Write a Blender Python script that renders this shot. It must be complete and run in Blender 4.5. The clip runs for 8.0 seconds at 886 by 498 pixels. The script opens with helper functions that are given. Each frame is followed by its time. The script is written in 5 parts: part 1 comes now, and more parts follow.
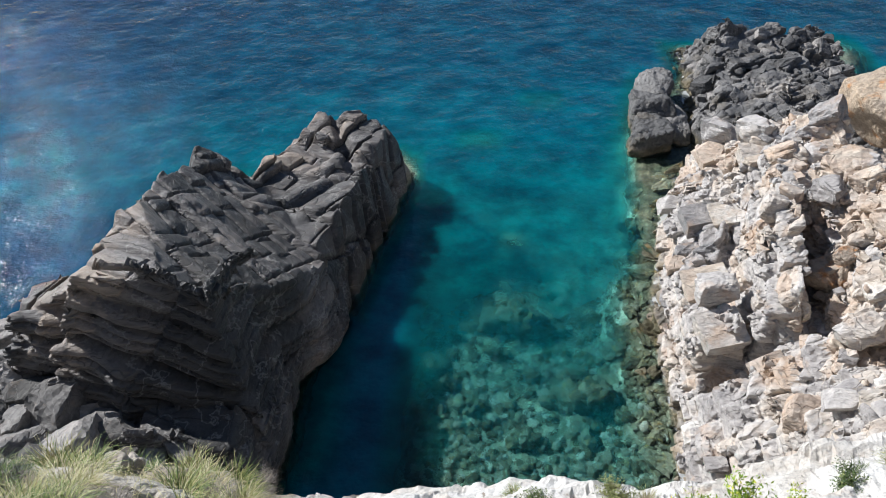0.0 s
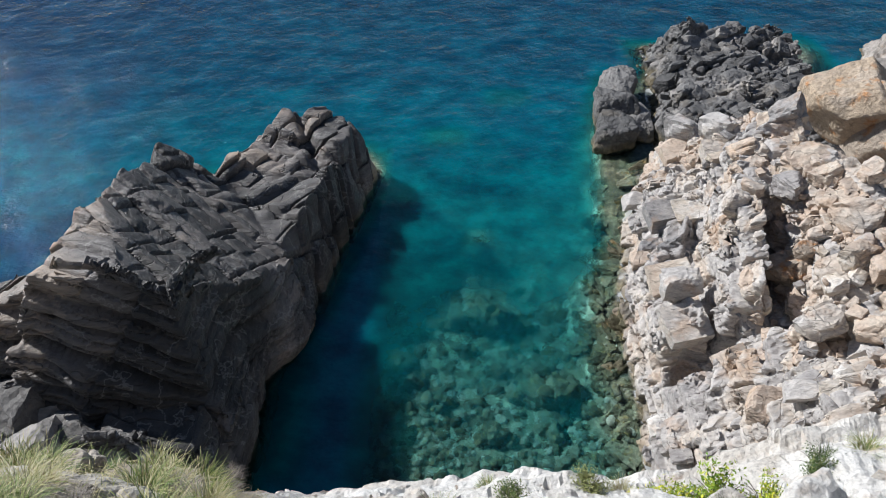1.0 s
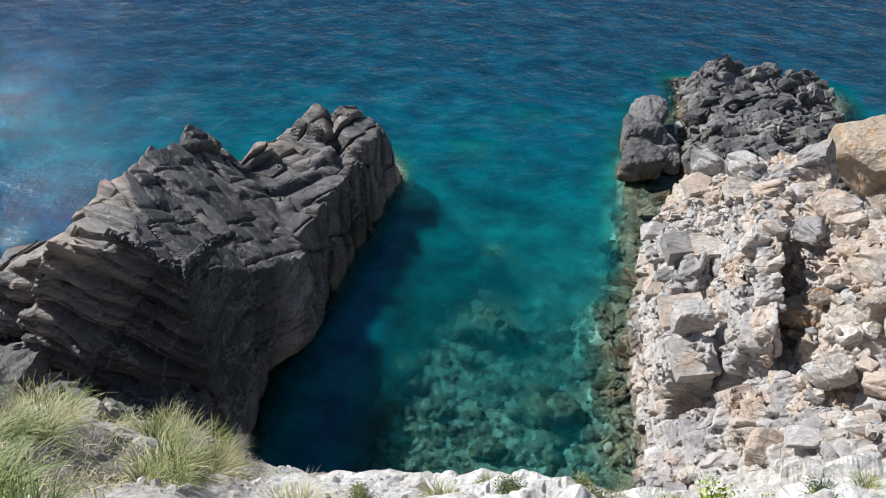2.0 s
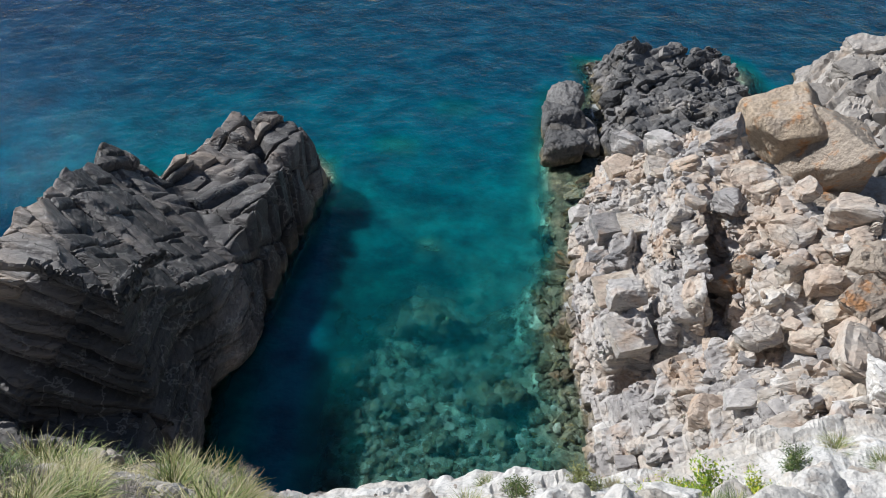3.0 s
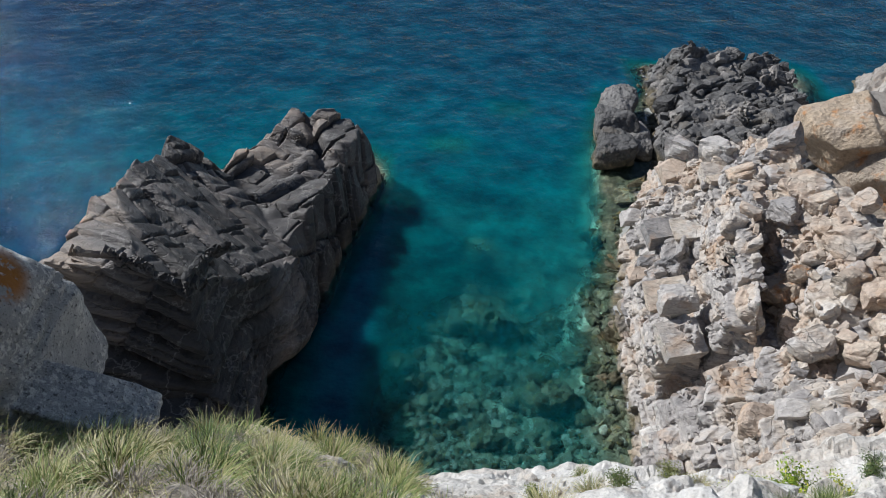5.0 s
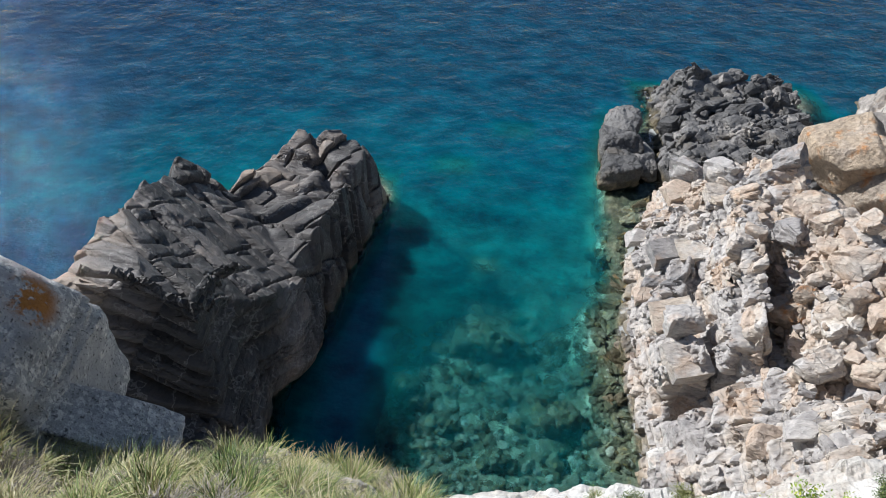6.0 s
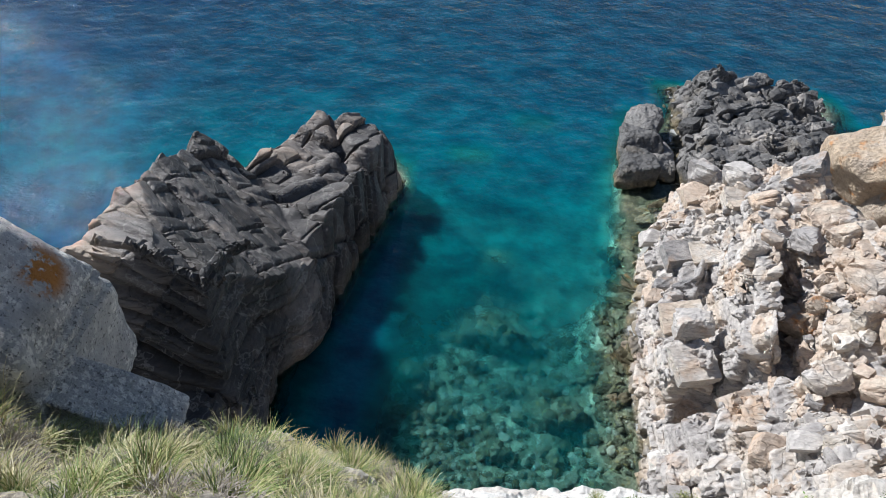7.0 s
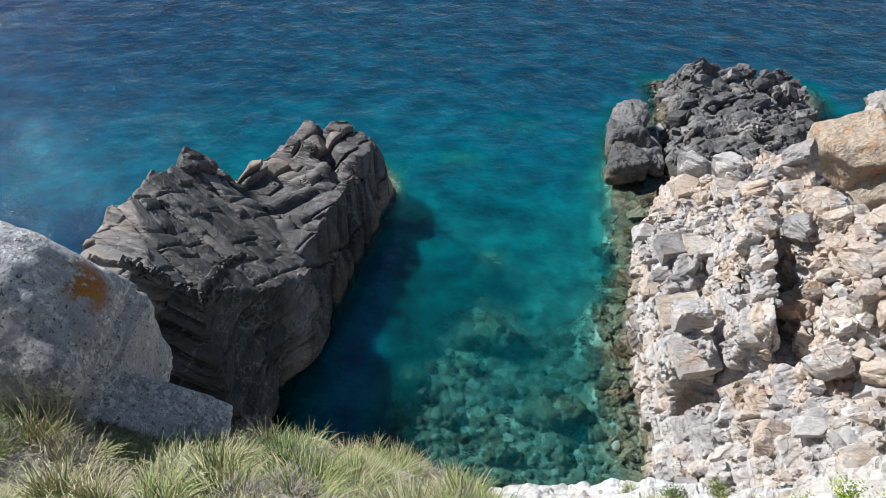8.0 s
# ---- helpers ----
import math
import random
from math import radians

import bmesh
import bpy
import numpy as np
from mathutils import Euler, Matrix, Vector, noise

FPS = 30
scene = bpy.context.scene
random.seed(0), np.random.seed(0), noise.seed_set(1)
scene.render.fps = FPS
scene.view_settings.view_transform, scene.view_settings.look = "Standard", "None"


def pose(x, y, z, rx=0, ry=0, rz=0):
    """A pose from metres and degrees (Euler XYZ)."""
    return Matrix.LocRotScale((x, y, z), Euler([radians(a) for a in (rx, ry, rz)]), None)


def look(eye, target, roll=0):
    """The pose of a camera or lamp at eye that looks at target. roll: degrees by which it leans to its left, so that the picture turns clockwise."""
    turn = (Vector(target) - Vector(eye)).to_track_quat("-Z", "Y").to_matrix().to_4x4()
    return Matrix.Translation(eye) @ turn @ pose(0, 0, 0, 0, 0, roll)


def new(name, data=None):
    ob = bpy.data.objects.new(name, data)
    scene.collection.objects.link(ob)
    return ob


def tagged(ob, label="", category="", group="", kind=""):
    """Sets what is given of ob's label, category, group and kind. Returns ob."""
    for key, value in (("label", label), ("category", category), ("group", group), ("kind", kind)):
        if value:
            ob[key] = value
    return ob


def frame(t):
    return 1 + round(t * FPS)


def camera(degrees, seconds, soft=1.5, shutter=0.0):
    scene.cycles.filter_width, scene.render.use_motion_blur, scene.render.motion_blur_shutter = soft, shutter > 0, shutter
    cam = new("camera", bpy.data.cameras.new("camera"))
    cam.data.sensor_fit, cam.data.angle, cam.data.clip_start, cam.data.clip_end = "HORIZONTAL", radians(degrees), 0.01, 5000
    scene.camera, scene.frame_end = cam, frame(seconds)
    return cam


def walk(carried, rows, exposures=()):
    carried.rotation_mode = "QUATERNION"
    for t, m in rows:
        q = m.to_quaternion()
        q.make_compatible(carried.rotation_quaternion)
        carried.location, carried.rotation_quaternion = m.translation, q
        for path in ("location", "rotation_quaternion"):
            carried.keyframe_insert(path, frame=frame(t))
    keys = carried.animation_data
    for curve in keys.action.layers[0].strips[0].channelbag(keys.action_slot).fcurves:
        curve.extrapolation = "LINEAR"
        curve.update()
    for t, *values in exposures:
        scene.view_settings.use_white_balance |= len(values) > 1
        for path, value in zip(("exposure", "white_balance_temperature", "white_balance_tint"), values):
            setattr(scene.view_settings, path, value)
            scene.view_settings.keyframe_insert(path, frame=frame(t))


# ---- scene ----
cam = camera(62.0, 8.0, soft=1.0)
PATH = [
    (0, (-0.527, 2.94, 34.388), (-0.663, 4.394, 33.022), -4.1),
    (0.2, (-0.55, 2.97, 34.347), (-0.678, 4.423, 32.979), -4.46),
    (0.5, (-0.573, 2.992, 34.296), (-0.67, 4.445, 32.924), -3.9),
    (0.8, (-0.579, 2.982, 34.265), (-0.637, 4.436, 32.893), -2.47),
    (1, (-0.579, 2.962, 34.252), (-0.624, 4.416, 32.878), -2.0),
    (1.2, (-0.58, 2.931, 34.241), (-0.615, 4.387, 32.871), -1.13),
    (2.3, (-0.761, 2.727, 34.212), (-0.85, 4.203, 32.865), 3.77),
    (2.5, (-0.859, 2.718, 34.211), (-0.908, 4.197, 32.866), 4.3),
    (2.7, (-0.995, 2.733, 34.262), (-0.925, 4.213, 32.918), 4.62),
    (3, (-1.202, 2.761, 34.422), (-1.087, 4.228, 33.067), 3.3),
    (3.2, (-1.28, 2.743, 34.5), (-1.164, 4.203, 33.139), 3.23),
    (3.5, (-1.376, 2.679, 34.562), (-1.277, 4.141, 33.201), 5.3),
    (3.7, (-1.484, 2.634, 34.586), (-1.403, 4.1, 33.228), 5.08),
    (4, (-1.662, 2.564, 34.659), (-1.58, 3.99, 33.259), 3.7),
    (4.2, (-1.743, 2.51, 34.76), (-1.682, 3.907, 33.33), 5.14),
    (4.5, (-1.825, 2.432, 34.914), (-1.816, 3.822, 33.476), 4.3),
    (4.7, (-1.879, 2.388, 34.965), (-1.872, 3.789, 33.538), 2.96),
    (5, (-1.978, 2.3, 35.005), (-1.971, 3.762, 33.64), 2.3),
    (5.2, (-2.04, 2.24, 35.041), (-2.033, 3.731, 33.708), 2.3),
    (6.3, (-2.094, 2.248, 35.098), (-2.105, 3.746, 33.773), 2.04),
    (6.5, (-2.095, 2.253, 35.098), (-2.112, 3.751, 33.773), 2.5),
    (6.7, (-2.098, 2.283, 35.091), (-2.121, 3.765, 33.749), 2.73),
    (7, (-2.122, 2.336, 35.066), (-2.157, 3.811, 33.716), 4.5),
    (7.2, (-2.161, 2.341, 35.051), (-2.202, 3.814, 33.699), 4.5),
    (7.5, (-2.254, 2.342, 35.036), (-2.288, 3.82, 33.689), 2.3),
    (7.8, (-2.377, 2.311, 35.029), (-2.398, 3.792, 33.685), 1.32),
    (8, (-2.467, 2.271, 35.027), (-2.475, 3.756, 33.687), 2.5),
]
walk(cam, [(t, look(eye, target, roll)) for t, eye, target, roll in PATH],
     [(t, stops, 6200, 10) for t, stops in ((0.0, 0.38), (0.5, 0.36), (1.0, 0.20), (2.5, 0.32), (3.0, 0.08), (3.5, 0.07), (4.5, -0.04), (5.0, -0.06), (6.5, 0.38), (8.0, 0.38))])

# ---- world and sun ----
SUN = Vector((-0.80, 0.52, 0.68)).normalized()          # towards the sun
world = bpy.data.worlds.new("sky")
scene.world = world
world.use_nodes = True
wn, wl = world.node_tree.nodes, world.node_tree.links
sky = wn.new("ShaderNodeTexSky")
sky.sky_type, sky.sun_disc = "NISHITA", False
sky.sun_elevation = math.asin(SUN.z)
sky.sun_rotation = math.atan2(SUN.x, SUN.y)
sky.air_density, sky.dust_density, sky.ozone_density = 1.0, 0.0, 1.6
wl.new(sky.outputs[0], wn["Background"].inputs[0])
wn["Background"].inputs[1].default_value = 0.06
sun = new("sun", bpy.data.lights.new("sun", "SUN"))
sun.data.energy, sun.data.angle, sun.data.color = 5.0, radians(0.53), (1.0, 0.972, 0.93)
sun.matrix_world = look((0, 0, 60), Vector((0, 0, 60)) - SUN)


# ---- numeric noise ----
def hashed(ix, iy, iz, seed):
    h = (ix.astype(np.int64) * 374761393 + iy.astype(np.int64) * 668265263 + iz.astype(np.int64) * 2147483647 + seed * 974711) & 0xFFFFFFFF
    h = ((h ^ (h >> 13)) * 1274126177) & 0xFFFFFFFF
    h = ((h ^ (h >> 16)) * 2246822519) & 0xFFFFFFFF
    return ((h ^ (h >> 15)) & 0xFFFFFF) / 16777216.0


def vnoise(p, seed=0):
    """Smooth value noise, -1 to 1, on points (..., 3)."""
    i = np.floor(p)
    f = p - i
    f = f * f * f * (f * (f * 6 - 15) + 10)
    ix, iy, iz = i[..., 0], i[..., 1], i[..., 2]
    out = 0
    for dx in (0, 1):
        wx = f[..., 0] if dx else 1 - f[..., 0]
        for dy in (0, 1):
            wy = f[..., 1] if dy else 1 - f[..., 1]
            for dz in (0, 1):
                wz = f[..., 2] if dz else 1 - f[..., 2]
                out = out + wx * wy * wz * hashed(ix + dx, iy + dy, iz + dz, seed)
    return out * 2 - 1


def fbm(p, octaves=4, seed=0):
    out, amp = 0, 0.5
    for k in range(octaves):
        out = out + amp * vnoise(p * 2.0 ** k + 17.3 * k, seed + k)
        amp *= 0.5
    return out


def noise2(x, y, size, octaves=3, seed=0):
    return fbm(np.stack([x / size, y / size, np.full_like(x, 0.37)], -1), octaves, seed)


def cells(q, seed=0):
    """Cell pattern: distance gap to the next cell, a number per cell, and the offset from the cell's seed."""
    i = np.floor(q)
    near = np.full(q.shape[:-1], 9.0)
    second = np.full(q.shape[:-1], 9.0)
    key = np.zeros(q.shape[:-1], np.int64)
    off = np.zeros(q.shape)
    for dx in (-1, 0, 1):
        for dy in (-1, 0, 1):
            for dz in (-1, 0, 1):
                c = i + (dx, dy, dz)
                j = np.stack([hashed(c[..., 0], c[..., 1], c[..., 2], seed + k) for k in (1, 2, 3)], -1) * 0.86 + 0.07
                v = q - (c + j)
                d = np.sqrt((v * v).sum(-1))
                hit = d < near
                second = np.where(hit, near, np.minimum(second, d))
                key = np.where(hit, (c[..., 0] * 73856093).astype(np.int64) ^ (c[..., 1] * 19349663).astype(np.int64) ^ (c[..., 2] * 83492791).astype(np.int64), key)
                off = np.where(hit[..., None], v, off)
                near = np.where(hit, d, near)
    return second - near, key, off


def unit_of(key, salt):
    z = np.zeros_like(key)
    return hashed(key & 0xFFFFF, (key >> 20) & 0xFFFFF, z, salt)


def turned(rx, ry, rz):
    return np.array(Euler([radians(a) for a in (rx, ry, rz)]).to_matrix())


def ramp(v, a, b):
    t = np.clip((v - a) / (b - a), 0, 1)
    return t * t * (3 - 2 * t)


# ---- mesh helpers ----
def mesh_of(name, verts, faces, mats, tone=None, smooth=False, crease=0):
    """A mesh from arrays of points and of triangles or quads."""
    me = bpy.data.meshes.new(name)
    verts, faces = np.asarray(verts, np.float32), np.asarray(faces, np.int32)
    n, k = faces.shape
    me.vertices.add(len(verts))
    me.vertices.foreach_set("co", verts.ravel())
    me.loops.add(n * k)
    me.loops.foreach_set("vertex_index", faces.ravel())
    me.polygons.add(n)
    me.polygons.foreach_set("loop_start", np.arange(0, n * k, k, dtype=np.int32))
    me.polygons.foreach_set("use_smooth", np.full(n, smooth))
    if tone is not None:
        at = me.attributes.new("tone", "FLOAT", "POINT")
        at.data.foreach_set("value", np.asarray(tone, np.float32).ravel())
    me.update(calc_edges=True)
    me.validate()
    if crease:
        me.set_sharp_from_angle(angle=radians(crease))
    for m in mats if isinstance(mats, (list, tuple)) else [mats]:
        me.materials.append(m)
    return me


def part(name, me, parent, label=""):
    """Links a mesh as one object under a thing."""
    ob = new(name, me)
    ob.parent = parent
    if label:
        ob["label"] = label
    return ob


def grid_faces(ny, nx):
    a = np.arange(ny * nx).reshape(ny, nx)
    return np.stack([a[:-1, :-1], a[:-1, 1:], a[1:, 1:], a[1:, :-1]], -1).reshape(-1, 4)


def sheet(xs, y0, y1, ny, height, even=True, along=None):
    """Points of a height function, their rows spread evenly along each column's profile, and the normals."""
    n_fine = ny * 3
    x, y = np.meshgrid(xs, np.linspace(y0, y1, n_fine), indexing="xy")
    z = (along or height)(x, y)
    if even:
        step = np.hypot(np.diff(y, axis=0), np.diff(z, axis=0))
        arc = np.vstack([np.zeros((1, len(xs))), np.cumsum(step, 0)])
        yy = np.empty((ny, len(xs)))
        for k in range(len(xs)):
            yy[:, k] = np.interp(np.linspace(0, arc[-1, k], ny), arc[:, k], y[:, k])
        # neighbouring columns keep step with each other
        wide = np.pad(yy, ((0, 0), (10, 10)), mode="edge")
        sums = np.cumsum(np.pad(wide, ((0, 0), (1, 0))), 1)
        yy = (sums[:, 21:] - sums[:, :-21]) / 21
        x, y = np.broadcast_to(xs, yy.shape).copy(), yy
        z = height(x, y)
    else:
        x, y, z = x[::3], y[::3], z[::3]
    p = np.stack([x, y, z], -1)
    du, dv = np.gradient(p, axis=1), np.gradient(p, axis=0)
    nrm = np.cross(du, dv)
    nrm /= np.linalg.norm(nrm, axis=-1, keepdims=True) + 1e-9
    for _ in range(2):
        nrm[1:-1, 1:-1] = (nrm[1:-1, 1:-1] + nrm[:-2, 1:-1] + nrm[2:, 1:-1] + nrm[1:-1, :-2] + nrm[1:-1, 2:]) / 5
    return p, nrm / (np.linalg.norm(nrm, axis=-1, keepdims=True) + 1e-9)


def broken(p, nrm, levels, rough=0.08, rough_size=0.5, seed=0, weight=1.0):
    """Breaks a surface into blocks. levels: (turn, sizes, step, tilt, joint depth, joint width, warp) from large to small.
    Returns the points, the large blocks' keys and a tone for each point."""
    push = np.zeros(p.shape[:-1])
    keys, tone = None, np.zeros(p.shape[:-1])
    for n, (turn, sizes, step, tilt, deep, wide, warp) in enumerate(levels):
        w = np.stack([vnoise(p / (sizes[0] * 1.3) + 31 * k, seed + 40 + k) for k in range(3)], -1) * warp
        q = ((p + w) @ turn) / np.array(sizes)
        gap, key, off = cells(q, seed + 11 * n)
        r = unit_of(key, 5)
        slope = np.stack([unit_of(key, 6 + k) - 0.5 for k in range(3)], -1)
        push += step * (r - 0.5) * 2 + tilt * (off * slope).sum(-1) * 2
        push -= deep * (1 - ramp(gap, 0.0, wide)) * (0.4 + 0.6 * unit_of(key, 9))
        if n == 0:
            keys = key
        tone += (0.7 if n == 0 else 0.3) * unit_of(key, 12)
    push *= weight
    push += rough * fbm(p / rough_size, 4, seed + 70)
    return p + nrm * push[..., None], keys, tone


def uneven(v, salt):
    """Cells of uneven width along one direction: their number, the way to the nearer edge and the place within (-1 to 1)."""
    z = np.zeros_like(v)
    i = np.floor(v)
    edge = lambda k: k + 0.72 * (hashed(k, salt, z, 77) - 0.5) + 0.36
    e = edge(i)
    i = np.where(v < e, i - 1, i)
    lo, hi = edge(i), edge(i + 1)
    return i, np.minimum(v - lo, hi - v), (2 * v - lo - hi) / np.maximum(hi - lo, 1e-3)


def joint_push(p, levels, seed=0):
    """How far each block of a jointed rock stands out. Three sets of straight joints: beds, and two sets across them that shift from bed to bed.
    levels: (turn, sizes, step, tilt, joint depth, joint width in metres, warp, share of fallen blocks). Also the blocks' keys and a tone."""
    push = np.zeros(p.shape[:-1])
    keys, tone = None, np.zeros(p.shape[:-1])
    for n, (turn, sizes, step, tilt, deep, wide, warp, lost) in enumerate(levels):
        w = np.stack([vnoise(p / (max(sizes[:2]) * 1.2) + 31 * k, seed + 40 + k) for k in range(3)], -1) * (0.5 * warp)
        q = ((p + w) @ turn) / np.array(sizes)
        zero = np.zeros_like(push)
        k2, g2, o2 = uneven(q[..., 2], zero + seed + n)
        k1, g1, o1 = uneven(q[..., 1] + 7.3 * hashed(k2, zero, zero, seed + 3), k2 + seed)
        k0, g0, o0 = uneven(q[..., 0] + 5.1 * hashed(k2, k1, zero, seed + 4), k1 * 13 + k2)
        key = (k0 * 73856093).astype(np.int64) ^ (k1 * 19349663).astype(np.int64) ^ (k2 * 83492791).astype(np.int64)
        gap = np.minimum(np.minimum(g0 * sizes[0], g1 * sizes[1]), g2 * sizes[2])
        push += step * (unit_of(key, 5) - 0.5) * 2 - 2.0 * step * (unit_of(key, 21) < lost)
        push += tilt * ((unit_of(key, 6) - 0.5) * o0 + (unit_of(key, 7) - 0.5) * o1 + (unit_of(key, 8) - 0.5) * o2)
        push -= deep * (1 - ramp(gap, 0.0, wide)) * (0.25 + 0.75 * unit_of(key, 9))
        if n == 0:
            keys = key
        tone += (0.65 if n == 0 else 0.35 / (len(levels) - 1)) * unit_of(key, 12)
    return push, keys, tone


def jointed(p, nrm, levels, rough=0.06, rough_size=0.4, seed=0):
    """A surface broken along joints."""
    push, keys, tone = joint_push(p, levels, seed)
    return p + nrm * (push + rough * fbm(p / rough_size, 4, seed + 70))[..., None], keys, tone


def components(ids):
    """A label for each face: faces that share a point, directly or through others, have the same."""
    lab = np.arange(ids.max() + 1)
    for _ in range(80):
        old = lab.copy()
        np.minimum.at(lab, ids.ravel(), np.repeat(lab[ids].min(1), ids.shape[1]))
        lab = lab[lab]
        if (lab == old).all():
            break
    return lab[ids[:, 0]]


def solid(height, low, high, step, push, reach):
    """The surface of a rock mass with overhangs and clefts: the skin of a height function, moved in and out by push(points, slope facing), meshed evenly.
    Returns points, quads, normals, keys and tones."""
    xs, ys, zs = (np.arange(a, b, step) for a, b in zip(low, high))
    gx_, gy_ = np.meshgrid(xs, ys, indexing="ij")
    h = height(gx_, gy_)
    hx, hy = np.gradient(h, step)
    for g in (hx, hy):
        for _ in range(2):
            g[1:-1, 1:-1] = (g[1:-1, 1:-1] + g[:-2, 1:-1] + g[2:, 1:-1] + g[1:-1, :-2] + g[1:-1, 2:]) / 5
    long = np.sqrt(1 + hx * hx + hy * hy)
    dist = ((zs[None, None, :] - h[..., None]) / long[..., None]).astype(np.float32)
    i, j, k = np.nonzero(np.abs(dist) < reach)
    pts = np.stack([xs[i], ys[j], zs[k]], -1)
    facing = np.stack([-hx / long, -hy / long, 1 / long], -1)[i, j]
    out, key, tone = push(pts, facing)
    # the clefts and steps fade towards the edge of the skin
    dist[i, j, k] -= np.clip(out, -0.92 * reach, 0.92 * reach)
    nx, ny, nz = dist.shape
    number = np.full(dist.shape, -1, np.int32)
    number[i, j, k] = np.arange(len(i), dtype=np.int32)
    inside = dist < 0
    count = sum(inside[a:nx - 1 + a, b:ny - 1 + b, c:nz - 1 + c].astype(np.int8) for a in (0, 1) for b in (0, 1) for c in (0, 1))
    ci, cj, ck = np.nonzero((count > 0) & (count < 8))
    corner = {(a, b, c): dist[ci + a, cj + b, ck + c] for a in (0, 1) for b in (0, 1) for c in (0, 1)}
    total, hits = np.zeros((len(ci), 3)), np.zeros(len(ci))
    for p0 in corner:
        for axis in range(3):
            if p0[axis] == 0:
                p1 = tuple(1 if n == axis else v for n, v in enumerate(p0))
                u, v = corner[p0], corner[p1]
                cut = (u < 0) != (v < 0)
                at = np.where(cut, u / np.where(cut, u - v, 1), 0)
                spot = np.broadcast_to(np.array(p0, float), (len(ci), 3)).copy()
                spot[:, axis] = at
                total += np.where(cut[:, None], spot, 0)
                hits += cut
    spot = total / np.maximum(hits, 1)[:, None]
    verts = np.stack([xs[ci], ys[cj], zs[ck]], -1) + spot * step
    cell = np.full((nx - 1, ny - 1, nz - 1), -1, np.int32)
    cell[ci, cj, ck] = np.arange(len(ci), dtype=np.int32)
    quads = []
    for axis, (b, c) in enumerate(((1, 2), (2, 0), (0, 1))):
        first = [slice(1, -1)] * 3
        second = [slice(1, -1)] * 3
        first[axis], second[axis] = slice(0, -1), slice(1, None)
        s0, s1 = inside[tuple(first)], inside[tuple(second)]
        at = np.stack(np.nonzero(s0 != s1), -1) + [0 if n == axis else 1 for n in range(3)]
        step_b, step_c = np.eye(3, dtype=int)[b], np.eye(3, dtype=int)[c]
        ring = [cell[tuple((at - db * step_b - dc * step_c).T)] for db, dc in ((1, 1), (0, 1), (0, 0), (1, 0))]
        q = np.stack(ring, -1)
        up = inside[tuple(at.T)]
        quads.append(np.where(up[:, None], q, q[:, ::-1]))
    quads = np.concatenate(quads)
    quads = quads[(quads >= 0).all(1)]
    # crumbs that hang free fall away
    _, inv, size = np.unique(components(quads), return_inverse=True, return_counts=True)
    quads = quads[size[inv] > 2000]
    nrm = np.zeros_like(verts)
    face_n = np.cross(verts[quads[:, 2]] - verts[quads[:, 0]], verts[quads[:, 3]] - verts[quads[:, 1]])
    for n in range(4):
        for axis in range(3):
            nrm[:, axis] += np.bincount(quads[:, n], face_n[:, axis], len(verts))
    nrm /= np.linalg.norm(nrm, axis=1, keepdims=True) + 1e-9
    near = number[ci + (spot[:, 0] > 0.5), cj + (spot[:, 1] > 0.5), ck + (spot[:, 2] > 0.5)]
    near = np.where(near < 0, 0, near)
    return verts, quads, nrm, key[near], tone[near]


def axes_of(normal, strike):
    """A turn whose third axis is the normal of the beds and whose first runs along the strike."""
    e2 = np.array(normal, float) / np.linalg.norm(normal)
    e0 = np.array(strike, float) - e2 * np.dot(strike, e2)
    e0 /= np.linalg.norm(e0)
    return np.stack([e0, np.cross(e2, e0), e2], -1)


def pieces(thing, name, p, nrm, keys, tone, mat, keep, most=280, least=14, skirt=0.5, zmin=-6.0, rest_label="", smooth=False):
    """Makes the largest blocks inside the stretch keep(x, y, z) objects of their own under thing; the others stay joined."""
    f = grid_faces(*keys.shape)
    split(thing, name, p.reshape(-1, 3), f, nrm.reshape(-1, 3), keys.ravel(), tone.ravel(), mat, keep, most, least, skirt, zmin, rest_label, smooth)


